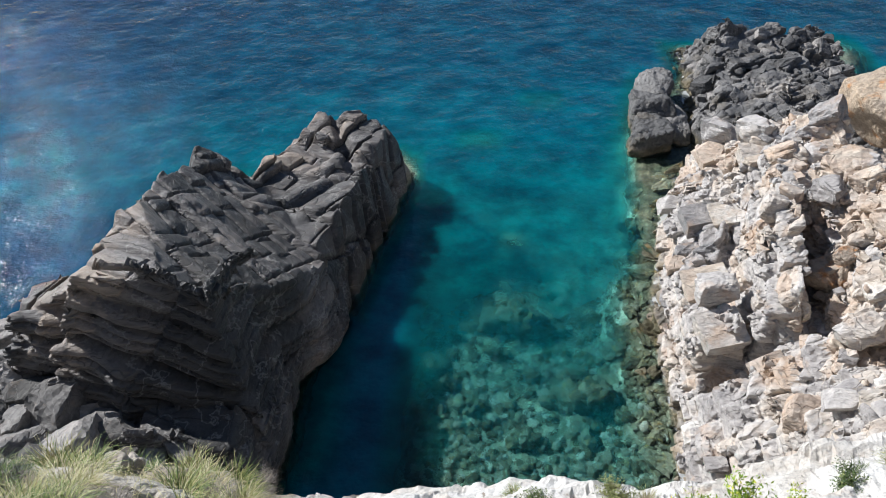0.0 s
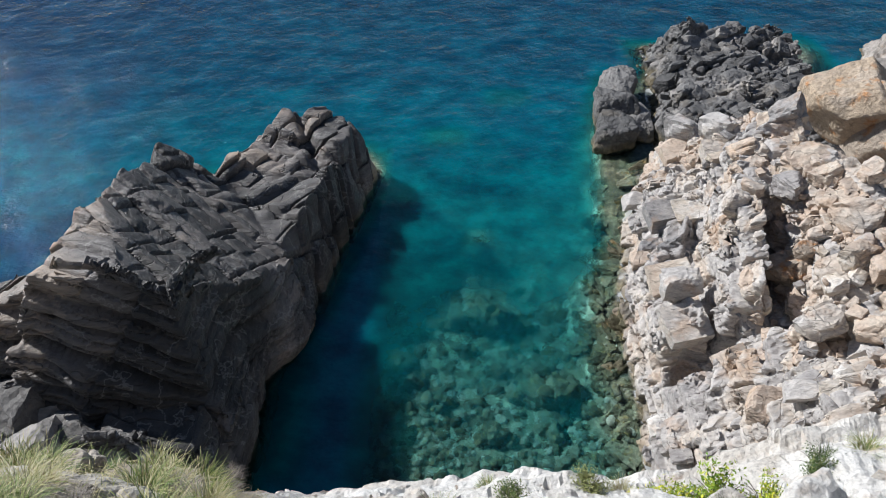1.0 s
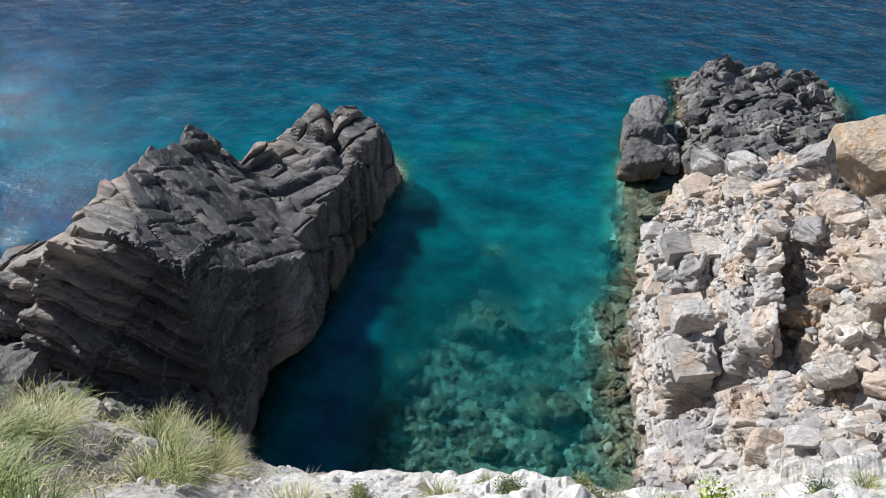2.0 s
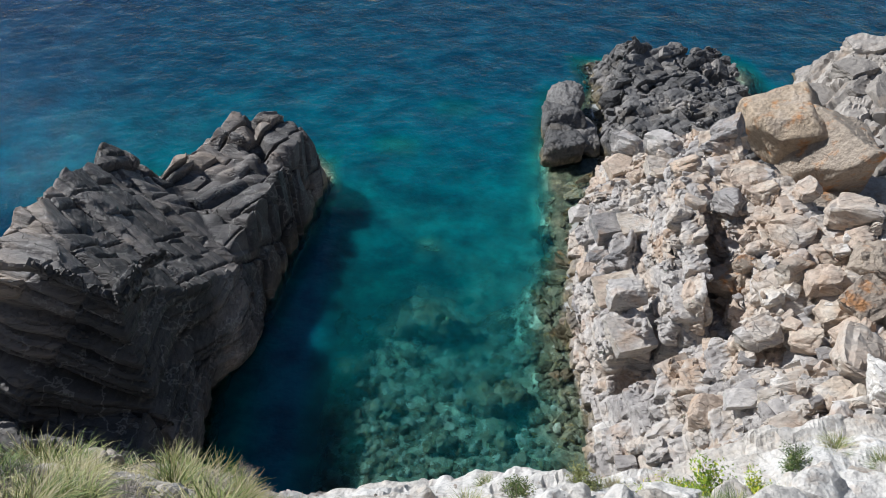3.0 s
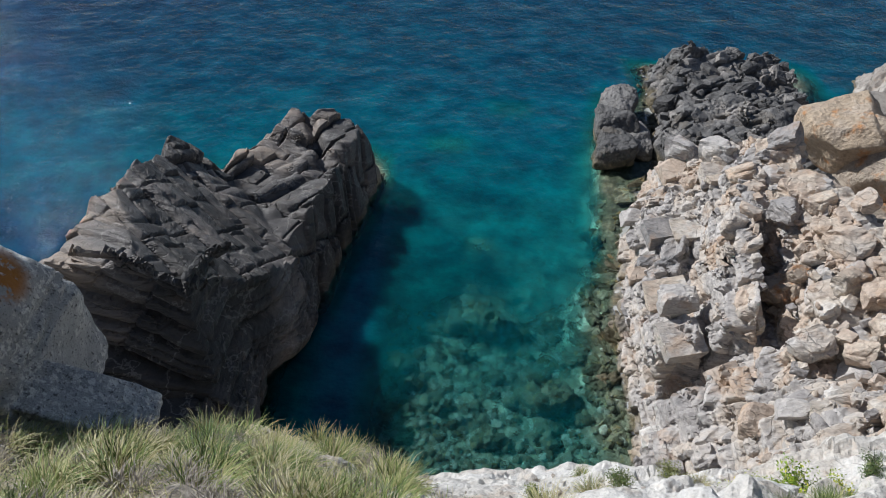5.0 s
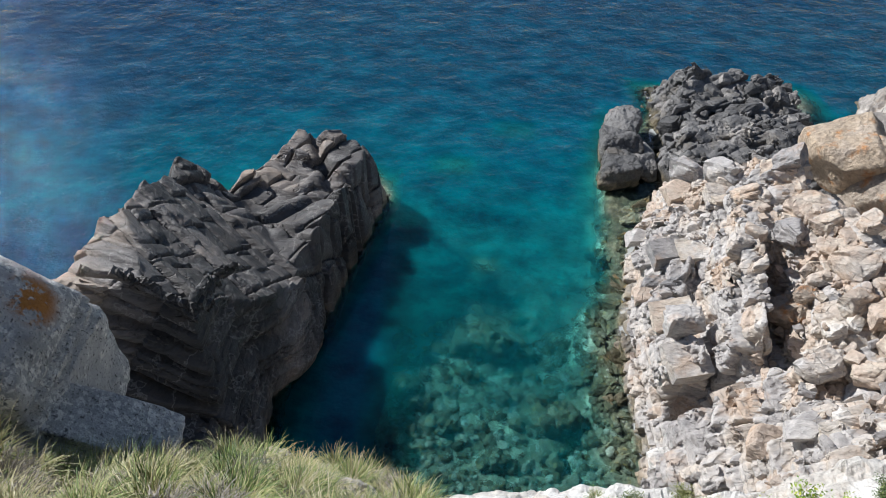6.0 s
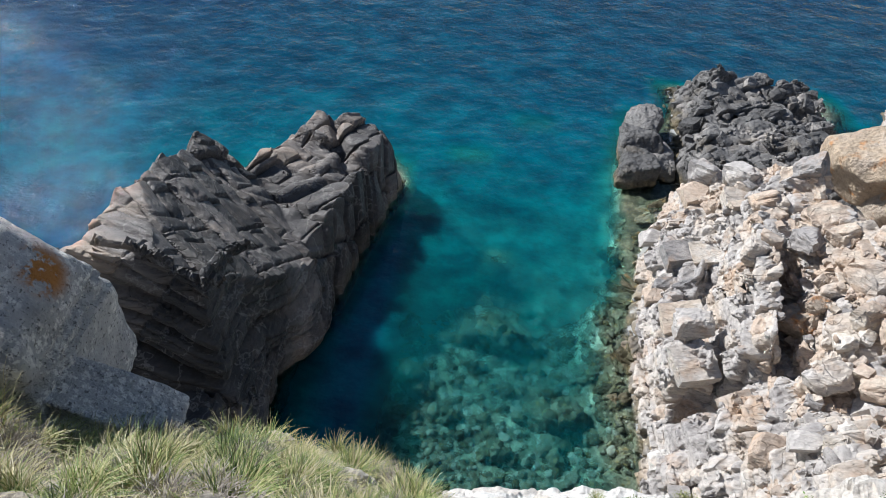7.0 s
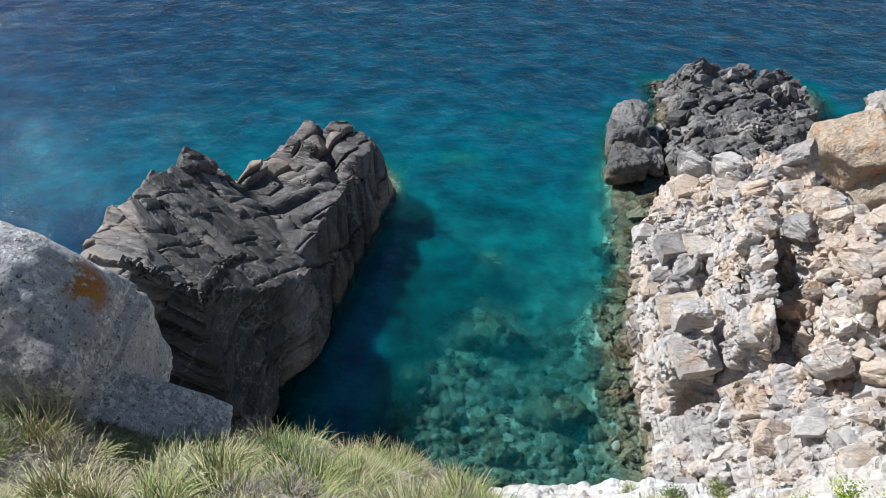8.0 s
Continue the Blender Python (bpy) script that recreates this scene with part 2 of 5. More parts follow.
def split(thing, name, pts, f, nrm, keys, tn, mat, keep, most=280, least=14, skirt=0.3, zmin=-6.0, rest_label="", smooth=False):
    """The same for any mesh of quads with a key for each point."""
    inner = pts - nrm * skirt
    f = f[pts[f, 2].max(1) > zmin]
    _, fk = np.unique(keys[f[:, 0]], return_inverse=True)
    _, ids = np.unique(f * (fk.max() + 1) + fk[:, None], return_inverse=True)
    fk = components(ids.reshape(-1, 4))
    names, inv, counts = np.unique(fk, return_inverse=True, return_counts=True)
    mid = np.stack([np.bincount(inv, pts[f, k].mean(1)) / counts for k in range(3)], -1)
    good = (counts >= least) & keep(mid[:, 0], mid[:, 1], mid[:, 2])
    order = np.argsort(-counts * good)[:most]
    order = order[good[order]]
    order_of = np.argsort(inv, kind="stable")
    start = np.concatenate([[0], np.cumsum(counts)])
    rest = np.ones(len(f), bool)
    for k in order:
        sel = order_of[start[k]:start[k + 1]]
        rest[sel] = False
        ff = f[sel]
        used, loc = np.unique(ff, return_inverse=True)
        loc = loc.reshape(-1, 4)
        e = np.concatenate([loc[:, [0, 1]], loc[:, [1, 2]], loc[:, [2, 3]], loc[:, [3, 0]]])
        code = np.sort(e, 1) @ np.array([len(used), 1])
        _, at, cnt = np.unique(code, return_index=True, return_counts=True)
        rim = e[at[cnt == 1]]
        m = len(used)
        side = np.stack([rim[:, 1], rim[:, 0], rim[:, 0] + m, rim[:, 1] + m], -1)
        v = np.concatenate([pts[used], inner[used]])
        part(name, mesh_of(name, v, np.concatenate([loc, side, loc[:, ::-1] + m]), mat, np.concatenate([tn[used], tn[used]]), smooth, 32 * smooth), thing)
    ff = f[rest]
    used, loc = np.unique(ff, return_inverse=True)
    if len(ff):
        ob = part("rock_mass", mesh_of("rock_mass", pts[used], loc.reshape(-1, 4), mat, tn[used], smooth, 32 * smooth), thing, rest_label)
        ob["kind"] = "stuff"


def ball(level):
    bm = bmesh.new()
    bmesh.ops.create_icosphere(bm, subdivisions=level, radius=1)
    v = np.array([x.co[:] for x in bm.verts])
    f = np.array([[x.index for x in q.verts] for q in bm.faces])
    bm.free()
    return v / np.linalg.norm(v, axis=1, keepdims=True), f


BALLS = {k: ball(k) for k in (1, 2, 3, 4, 5, 6)}


def stone_points(size, seed, level=3, cuts=9, rough=0.04, sharp=14.0, flat=()):
    """An angular stone: a ball cut by planes with softened edges, roughened. flat: further planes (x, y, z, distance)."""
    rng = np.random.default_rng(seed)
    d, f = BALLS[level]
    n = rng.normal(size=(cuts, 3))
    n /= np.linalg.norm(n, axis=1, keepdims=True)
    n = np.concatenate([n, np.eye(3), -np.eye(3)])
    h = np.concatenate([rng.uniform(0.66, 1.08, cuts), rng.uniform(0.8, 1.0, 6)])
    for a, b, c, dist in flat:
        v = np.array([a, b, c], float)
        n, h = np.vstack([n, v / np.linalg.norm(v)]), np.append(h, dist)
    inv = np.maximum(d @ n.T, 0.02) / h
    r = 1 / (inv ** sharp).sum(1) ** (1 / sharp)
    p = d * r[:, None]
    p = p * (1 + rough * 2 * fbm(p * 2.2 + seed, 4, seed)[:, None])
    return p * np.array(size), f


def box_grid(n):
    """Points and quads of a cube's surface with n cells along each edge."""
    index, pts, quads = {}, [], []
    def at(i, j, k):
        if (i, j, k) not in index:
            index[i, j, k] = len(pts)
            pts.append((2 * i / n - 1, 2 * j / n - 1, 2 * k / n - 1))
        return index[i, j, k]
    for i in range(n):
        for j in range(n):
            for e in (0, n):
                for quad in ([(i, j, e), (i + 1, j, e), (i + 1, j + 1, e), (i, j + 1, e)], [(j, e, i), (j, e, i + 1), (j + 1, e, i + 1), (j + 1, e, i)], [(e, i, j), (e, i + 1, j), (e, i + 1, j + 1), (e, i, j + 1)]):
                    quads.append([at(*q) for q in (quad if e else quad[::-1])])
    return np.array(pts), np.array(quads)


BOXES = {n: box_grid(n) for n in (3, 5, 8, 10, 16)}


def block_points(size, seed, n=5, cuts=5, rough=0.03, chip=0.9, layers=0.0, round_off=0.0, loose=1.0):
    """A broken block: a skewed box with corners and edges cut away by planes."""
    rng = np.random.default_rng(seed)
    p, f = BOXES[n]
    p = p.copy()
    skew = np.eye(3) + rng.normal(0, 0.06 * loose, (3, 3))
    taper = 1 + rng.normal(0, 0.10 * loose, 3) * p[:, [1, 2, 0]]
    p = (p * taper) @ skew.T
    for _ in range(cuts):
        d = rng.normal(size=3)
        d = np.sign(d) * (0.35 + np.abs(d))
        d /= np.linalg.norm(d)
        p = p - np.maximum(p @ d - rng.uniform(chip, chip + 0.35), 0)[:, None] * d
    if layers:
        # thin beds that stand out and draw back
        s = (p[:, 2] + 0.25 * vnoise(p * 1.1 + seed, seed)) * rng.uniform(1.2, 2.6) + rng.uniform(0, 9)
        k = np.floor(s)
        bulge = np.sqrt(np.clip(1 - (2 * (s - k) - 1) ** 2, 0, 1)) - 0.8
        shift = hashed(k, 0 * k, 0 * k, seed) - 0.5
        p = p * np.stack([1 + layers * (bulge + shift), 1 + layers * (bulge + shift), np.ones(len(p))], -1)
    if round_off:
        r = (np.abs(p) ** 7).sum(1, keepdims=True) ** (1 / 7)
        p = p * (np.abs(p).max(1, keepdims=True) / np.maximum(r, 1e-6)) ** round_off
        p = p + 0.10 * np.stack([vnoise(p * 0.9 + 5 * k, seed + 60 + k) for k in range(3)], -1)
    p = p * (1 + rough * 2 * fbm(p * 1.7 + seed, 4, seed)[:, None])
    p = p + rough * np.stack([vnoise(p * 4 + 9 * k, seed + k) for k in range(3)], -1)
    return p * np.array(size), f


# ---- materials ----
def nodes_of(name):
    m = bpy.data.materials.new(name)
    m.use_nodes = True
    t = m.node_tree
    return m, t, t.nodes["Principled BSDF"]


def mixed(t, fac, a, b, how="MIX"):
    n = t.nodes.new("ShaderNodeMix")
    n.data_type, n.blend_type = "RGBA", how
    for sock, v in ((n.inputs[0], fac), (n.inputs[6], a), (n.inputs[7], b)):
        if isinstance(v, bpy.types.NodeSocket):
            t.links.new(v, sock)
        elif isinstance(v, tuple):
            sock.default_value = (*v, 1) if len(v) == 3 else v
        else:
            sock.default_value = v
    return n.outputs[2]


def math_node(t, how, a, b=0.0):
    n = t.nodes.new("ShaderNodeMath")
    n.operation = how
    for sock, v in zip(n.inputs, (a, b)):
        if isinstance(v, bpy.types.NodeSocket):
            t.links.new(v, sock)
        else:
            sock.default_value = v
    return n.outputs[0]


def span(t, v, a, b, low=0.0, high=1.0):
    n = t.nodes.new("ShaderNodeMapRange")
    n.interpolation_type = "SMOOTHSTEP"
    t.links.new(v, n.inputs[0])
    for k, x in zip((1, 2, 3, 4), (a, b, low, high)):
        n.inputs[k].default_value = x
    return n.outputs[0]


def cloud(t, where, size, detail=4.0, rough=0.55, stretch=None):
    if stretch:
        mp = t.nodes.new("ShaderNodeMapping")
        mp.inputs["Rotation"].default_value = [radians(a) for a in stretch[0]]
        mp.inputs["Scale"].default_value = stretch[1]
        t.links.new(where, mp.inputs[0])
        where = mp.outputs[0]
    n = t.nodes.new("ShaderNodeTexNoise")
    n.inputs["Scale"].default_value, n.inputs["Detail"].default_value, n.inputs["Roughness"].default_value = 1.0 / size, detail, rough
    t.links.new(where, n.inputs["Vector"])
    return n.outputs[0]


def palette(t, v, stops):
    n = t.nodes.new("ShaderNodeValToRGB")
    e = n.color_ramp.elements
    while len(e) < len(stops):
        e.new(0.5)
    for el, (at, c) in zip(e, stops):
        el.position, el.color = at, (*c, 1)
    t.links.new(v, n.inputs[0])
    return n.outputs[0]


def bumped(t, bsdf, height, strength, distance):
    b = t.nodes.new("ShaderNodeBump")
    b.inputs["Strength"].default_value, b.inputs["Distance"].default_value = strength, distance
    t.links.new(height, b.inputs["Height"])
    t.links.new(b.outputs[0], bsdf.inputs["Normal"])


def rock_material(name, stops, grain=0.25, patch=4.0, stain=(0.3, 0.18, 0.09), stain_amount=0.25, vein=0.0, wet=0.7, stretch=None, bump=0.6, seams=None, deep=0.6, gloss=0.82):
    """Weathered rock: colour by block and by patches, mineral grain, rust stains, pale veins, dark fissures and a wet band at the water."""
    m, t, bsdf = nodes_of(name)
    geo = t.nodes.new("ShaderNodeNewGeometry")
    pos = geo.outputs["Position"]
    att = t.nodes.new("ShaderNodeAttribute")
    att.attribute_name = "tone"
    big = cloud(t, pos, patch, 3)
    mid = cloud(t, pos, patch / 6, 5, 0.6, stretch)
    mix = math_node(t, "ADD", math_node(t, "MULTIPLY", att.outputs["Fac"], 0.75), math_node(t, "MULTIPLY", big, 0.55))
    mix = math_node(t, "ADD", mix, math_node(t, "MULTIPLY", mid, 0.35))
    col = palette(t, math_node(t, "SUBTRACT", mix, 0.32), stops)
    rust = span(t, cloud(t, pos, patch * 0.45, 4, 0.65), 0.53, 0.68, 0, stain_amount)
    col = mixed(t, rust, col, stain)
    fine = cloud(t, pos, grain, 8, 0.7, stretch)
    col = mixed(t, 1.0, col, palette(t, fine, [(0.25, (0.55, 0.55, 0.56)), (0.5, (1, 1, 1)), (0.8, (1.25, 1.24, 1.22))]), "MULTIPLY")
    if vein:
        v = cloud(t, pos, patch * 0.8, 6, 0.6)
        line = span(t, math_node(t, "ABSOLUTE", math_node(t, "SUBTRACT", v, 0.5)), 0.0, 0.012, vein, 0.0)
        col = mixed(t, line, col, (0.5, 0.48, 0.45))
    relief = math_node(t, "ADD", math_node(t, "MULTIPLY", fine, 0.5), mid)
    if seams:
        size, stretch_by, width, dark = seams
        mp = t.nodes.new("ShaderNodeMapping")
        mp.inputs["Rotation"].default_value = [radians(q) for q in stretch_by[0]]
        mp.inputs["Scale"].default_value = stretch_by[1]
        warp = t.nodes.new("ShaderNodeTexNoise")
        warp.inputs["Scale"].default_value = 0.9 / size
        t.links.new(pos, warp.inputs["Vector"])
        push = t.nodes.new("ShaderNodeVectorMath")
        push.operation = "MULTIPLY_ADD"
        t.links.new(warp.outputs["Color"], push.inputs[0])
        push.inputs[1].default_value = (size * 0.8,) * 3
        t.links.new(pos, push.inputs[2])
        t.links.new(push.outputs[0], mp.inputs[0])
        vor = t.nodes.new("ShaderNodeTexVoronoi")
        vor.feature = "DISTANCE_TO_EDGE"
        vor.inputs["Scale"].default_value = 1.0 / size
        t.links.new(mp.outputs[0], vor.inputs["Vector"])
        line = span(t, vor.outputs["Distance"], 0.0, width, 1.0, 0.0)
        line = math_node(t, "MULTIPLY", line, span(t, mid, 0.35, 0.6))
        col = mixed(t, math_node(t, "MULTIPLY", line, dark), col, (0.025, 0.023, 0.021))
        relief = math_node(t, "SUBTRACT", relief, math_node(t, "MULTIPLY", line, dark))
    if wet:
        sep = t.nodes.new("ShaderNodeSeparateXYZ")
        t.links.new(pos, sep.inputs[0])
        level = math_node(t, "ADD", sep.outputs[2], math_node(t, "MULTIPLY", math_node(t, "SUBTRACT", big, 0.5), 1.6))
        algae = span(t, level, 0.25, 0.9, wet, 0.0)
        col = mixed(t, algae, col, mixed(t, span(t, mid, 0.4, 0.6), (0.08, 0.068, 0.036), (0.21, 0.165, 0.085)))
        weed = span(t, sep.outputs[2], -0.5, 0.0, 0.92, 0.0)
        col = mixed(t, weed, col, mixed(t, span(t, mid, 0.4, 0.6), (0.022, 0.024, 0.013), (0.065, 0.06, 0.032)))
    t.links.new(col, bsdf.inputs["Base Color"])
    bsdf.inputs["Roughness"].default_value = gloss
    bsdf.inputs["Specular IOR Level"].default_value = 0.3
    bumped(t, bsdf, relief, bump, grain * deep)
    return m


PALE = rock_material("pale_rock", [(0.05, (0.24, 0.235, 0.235)), (0.25, (0.38, 0.355, 0.34)), (0.42, (0.52, 0.49, 0.465)), (0.56, (0.55, 0.485, 0.42)), (0.68, (0.50, 0.395, 0.315)), (0.80, (0.58, 0.505, 0.42)), (0.93, (0.72, 0.69, 0.65))],
                     grain=0.28, patch=4.5, stain=(0.45, 0.26, 0.13), stain_amount=0.38, stretch=((12, 12, 8), (0.75, 1.2, 1.6)), seams=(1.1, ((10, -12, 5), (0.4, 0.7, 2.2)), 0.012, 0.32), bump=0.9, deep=0.8)
DARK = rock_material("dark_slab_rock", [(0.1, (0.04, 0.039, 0.038)), (0.4, (0.08, 0.076, 0.074)), (0.62, (0.17, 0.155, 0.146)), (0.85, (0.40, 0.32, 0.25))],
                     grain=0.28, patch=4.5, stain=(0.25, 0.17, 0.11), stain_amount=0.16, vein=0.3, stretch=((-8, 16, 10), (0.35, 0.6, 1.7)), seams=(1.5, ((-8, 18, 14), (0.22, 0.6, 2.0)), 0.012, 0.45), bump=0.9, deep=0.9, gloss=0.42, wet=0.3)
GREY = rock_material("grey_platform_rock", [(0.1, (0.075, 0.074, 0.074)), (0.42, (0.145, 0.141, 0.138)), (0.65, (0.21, 0.203, 0.197)), (0.88, (0.40, 0.37, 0.34))],
                     grain=0.25, patch=5.0, stain=(0.26, 0.2, 0.12), stain_amount=0.2, seams=(0.7, ((20, 10, 30), (0.8, 1.0, 1.3)), 0.03, 0.5), bump=0.9, deep=0.9)
ORANGE = rock_material("orange_rock", [(0.1, (0.30, 0.25, 0.205)), (0.4, (0.41, 0.345, 0.28)), (0.7, (0.47, 0.37, 0.27)), (0.95, (0.52, 0.45, 0.385))],
                       grain=0.25, patch=3.0, stain=(0.50, 0.23, 0.08), stain_amount=0.8, wet=0.0, seams=(2.6, ((30, 20, 10), (0.6, 0.8, 1.3)), 0.006, 0.3), bump=0.9, deep=1.1)
ALGAE = rock_material("algae_rock", [(0.1, (0.045, 0.044, 0.024)), (0.45, (0.11, 0.10, 0.058)), (0.8, (0.22, 0.20, 0.14))], grain=0.15, patch=1.2, stain=(0.30, 0.20, 0.07), stain_amount=0.6, wet=0.0, bump=1.0, deep=0.9, gloss=0.5)
HEAD = rock_material("headland_rock", [(0.1, (0.22, 0.20, 0.18)), (0.5, (0.34, 0.31, 0.28)), (0.9, (0.46, 0.42, 0.38))], grain=0.3, patch=5.0, stain_amount=0.3)
SHORE = rock_material("shore_rock", [(0.1, (0.07, 0.067, 0.064)), (0.5, (0.18, 0.172, 0.165)), (0.9, (0.36, 0.34, 0.32))], grain=0.25, patch=2.0, stain_amount=0.15, vein=0.2, seams=(1.2, ((20, 10, 30), (0.7, 1.0, 1.3)), 0.02, 0.5))

# ---- sea bed and sea ----
def seabed_height(x, y):
    z = -1.1 - 0.13 * np.clip(y - 22, 0, 10) - 0.20 * np.clip(y - 32, 0, 30) - 0.10 * np.clip(y - 55, 0, 400) - 0.12 * np.clip(-14 - x, 0, 100)
    wall = np.interp(y, [10, 24, 35, 42, 52, 70], [8.6, 8.9, 9.3, 11, 11.6, 15])
    wall = wall + 0.8 * noise2(x, y, 2.5, 3, 4)
    near = np.exp(-(np.clip(wall - 0.6 - x, 0, 99) / 1.7) ** 2) * ramp(y, 64, 60)
    z = z * (1 - near) + near * (-0.42 + 0.5 * noise2(x, y, 1.2, 3, 5)) + 0.5 * noise2(x, y, 5.0, 3, 3)
    z = z + 0.35 * np.clip(noise2(x, y, 1.6, 3, 8), 0, 1) * ramp(y, 46, 30)
    # bed lowered under the islet's shadow: the added depth tints shaded water navy
    z = z - 7.0 * ramp(x, -4.6, -8.0) * ramp(y, 48, 38)
    for cx, cy, wide, tall in ((0.7, 40.4, 1.1, 1.5), (-1.7, 52.4, 1.9, 2.6), (3.7, 58.3, 2.2, 3.0), (0.8, 34.3, 1.6, 0.7), (4.8, 28.0, 1.5, 0.5)):
        z = z + tall * np.exp(-((x - cx) / wide) ** 4 - ((y - cy) / (0.7 * wide)) ** 4)
    return np.clip(z, -26, -0.12)


def seabed_material():
    m, t, bsdf = nodes_of("seabed_sand_and_weed")
    pos = t.nodes.new("ShaderNodeNewGeometry").outputs["Position"]
    col = palette(t, cloud(t, pos, 0.8, 6, 0.65), [(0.32, (0.10, 0.11, 0.07)), (0.47, (0.27, 0.27, 0.20)), (0.62, (0.46, 0.45, 0.37))])
    col = mixed(t, 1.0, col, palette(t, cloud(t, pos, 2.4, 3, 0.6), [(0.36, (0.5, 0.52, 0.5)), (0.5, (1, 1, 1)), (0.64, (1.35, 1.35, 1.3))]), "MULTIPLY")
    # pale and dark mottling that stands in for caustic light on the bed
    col = mixed(t, 1.0, col, palette(t, cloud(t, pos, 0.9, 4, 0.6, ((0, 0, 30), (1.3, 0.8, 1.0))), [(0.36, (0.4, 0.42, 0.4)), (0.5, (1, 1, 1)), (0.63, (1.6, 1.6, 1.5))]), "MULTIPLY")
    # pebble pattern, the shade of its gaps put into the colour
    pebbles = t.nodes.new("ShaderNodeTexVoronoi")
    pebbles.inputs["Scale"].default_value = 1.6
    t.links.new(pos, pebbles.inputs["Vector"])
    col = mixed(t, 1.0, col, palette(t, pebbles.outputs["Distance"], [(0.0, (1.25, 1.25, 1.2)), (0.45, (0.95, 0.95, 0.95)), (0.75, (0.5, 0.52, 0.5))]), "MULTIPLY")
    col = mixed(t, span(t, cloud(t, pos, 11.0, 4, 0.6), 0.52, 0.60, 0, 0.8), col, (0.04, 0.06, 0.035))
    sep = t.nodes.new("ShaderNodeSeparateXYZ")
    t.links.new(pos, sep.inputs[0])
    # weed and painted shade between stones at the inlet's head, bare rock in shallows
    col = mixed(t, span(t, math_node(t, "ADD", sep.outputs[1], math_node(t, "MULTIPLY", cloud(t, pos, 3.0), 5.0)), 33.0, 38.0, 0.45, 0.0), col, (0.08, 0.09, 0.055))
    col = mixed(t, span(t, sep.outputs[2], -1.0, -0.6, 0.0, 0.8), col, palette(t, cloud(t, pos, 0.6, 5, 0.6), [(0.35, (0.035, 0.037, 0.02)), (0.55, (0.085, 0.08, 0.045)), (0.7, (0.2, 0.185, 0.12))]))
    t.links.new(col, bsdf.inputs["Base Color"])
    bsdf.inputs["Roughness"].default_value = 0.9
    bumped(t, bsdf, cloud(t, pos, 0.5, 6, 0.65), 0.8, 0.3)
    return m


def water_material():
    """Clear sea water: tinted and milky with depth, ruffled by small waves, with a little foam at the rocks."""
    m, t, bsdf = nodes_of("sea_water")
    t.nodes.remove(bsdf)
    out = t.nodes["Material Output"]
    pos = t.nodes.new("ShaderNodeNewGeometry").outputs["Position"]
    att = t.nodes.new("ShaderNodeAttribute")
    att.attribute_name = "tone"
    depth = att.outputs["Fac"]
    # what is left of each colour after the way down and up through the water
    comb = t.nodes.new("ShaderNodeCombineColor")
    for k, rate in enumerate((0.95, 0.335, 0.295)):
        t.links.new(math_node(t, "POWER", math.exp(-rate), depth), comb.inputs[k])
    clear = t.nodes.new("ShaderNodeBsdfRefraction")
    clear.inputs["IOR"].default_value, clear.inputs["Roughness"].default_value = 1.33, 0.04
    t.links.new(comb.outputs[0], clear.inputs[0])
    # light that the water itself scatters spreads sideways, so shadows on it are soft
    milk = t.nodes.new("ShaderNodeSubsurfaceScattering")
    milk.falloff = "BURLEY"
    milk.inputs["Scale"].default_value = 1.0
    milk.inputs["Radius"].default_value = (0.5, 1.6, 2.0)
    tint = palette(t, span(t, depth, 2.0, 16.0), [(0.0, (0.002, 0.20, 0.24)), (0.28, (0.0015, 0.145, 0.235)), (0.6, (0.002, 0.074, 0.148)), (1.0, (0.003, 0.036, 0.105))])
    # the ripples' light and dark mottling, painted into the tint
    patches = cloud(t, pos, 2.6, 4, 0.62, ((0, 0, 20), (0.85, 1.0, 1.0)))
    tint = mixed(t, 1.0, tint, palette(t, patches, [(0.32, (0.5, 0.58, 0.66)), (0.5, (1.0, 1.0, 1.0)), (0.66, (1.7, 1.55, 1.4))]), "MULTIPLY")
    t.links.new(tint, milk.inputs[0])
    cloudy = math_node(t, "SUBTRACT", 1.0, math_node(t, "POWER", math.exp(-0.115), math_node(t, "MAXIMUM", math_node(t, "SUBTRACT", depth, 0.7), 0.0)))
    body = t.nodes.new("ShaderNodeMixShader")
    t.links.new(cloudy, body.inputs[0])
    t.links.new(clear.outputs[0], body.inputs[1])
    t.links.new(milk.outputs[0], body.inputs[2])
    # two reflections: a broad one from the finest ripples and a clear one that glitters
    swell = cloud(t, pos, 3.4, 2, 0.5, ((0, 0, 25), (0.75, 1.0, 1.0)))
    mid = cloud(t, pos, 1.3, 3, 0.55, ((0, 0, -25), (0.75, 1.0, 1.0)))
    chop = cloud(t, pos, 0.45, 3, 0.6)
    calm = span(t, depth, 2.5, 8.0, 0.4, 1.0)
    waves = math_node(t, "ADD", math_node(t, "MULTIPLY", swell, 1.3), math_node(t, "ADD", math_node(t, "MULTIPLY", mid, 0.6), math_node(t, "MULTIPLY", chop, 0.12)))
    waves = math_node(t, "MULTIPLY", waves, calm)
    b = t.nodes.new("ShaderNodeBump")
    b.inputs["Strength"].default_value, b.inputs["Distance"].default_value = 1.0, 0.26
    t.links.new(waves, b.inputs["Height"])
    sharp = t.nodes.new("ShaderNodeBump")
    sharp.inputs["Strength"].default_value, sharp.inputs["Distance"].default_value = 1.0, 0.25
    t.links.new(math_node(t, "ADD", waves, math_node(t, "MULTIPLY", math_node(t, "MULTIPLY", chop, calm), 0.55)), sharp.inputs["Height"])
    broad = t.nodes.new("ShaderNodeBsdfAnisotropic")
    broad.inputs["Roughness"].default_value = 0.14
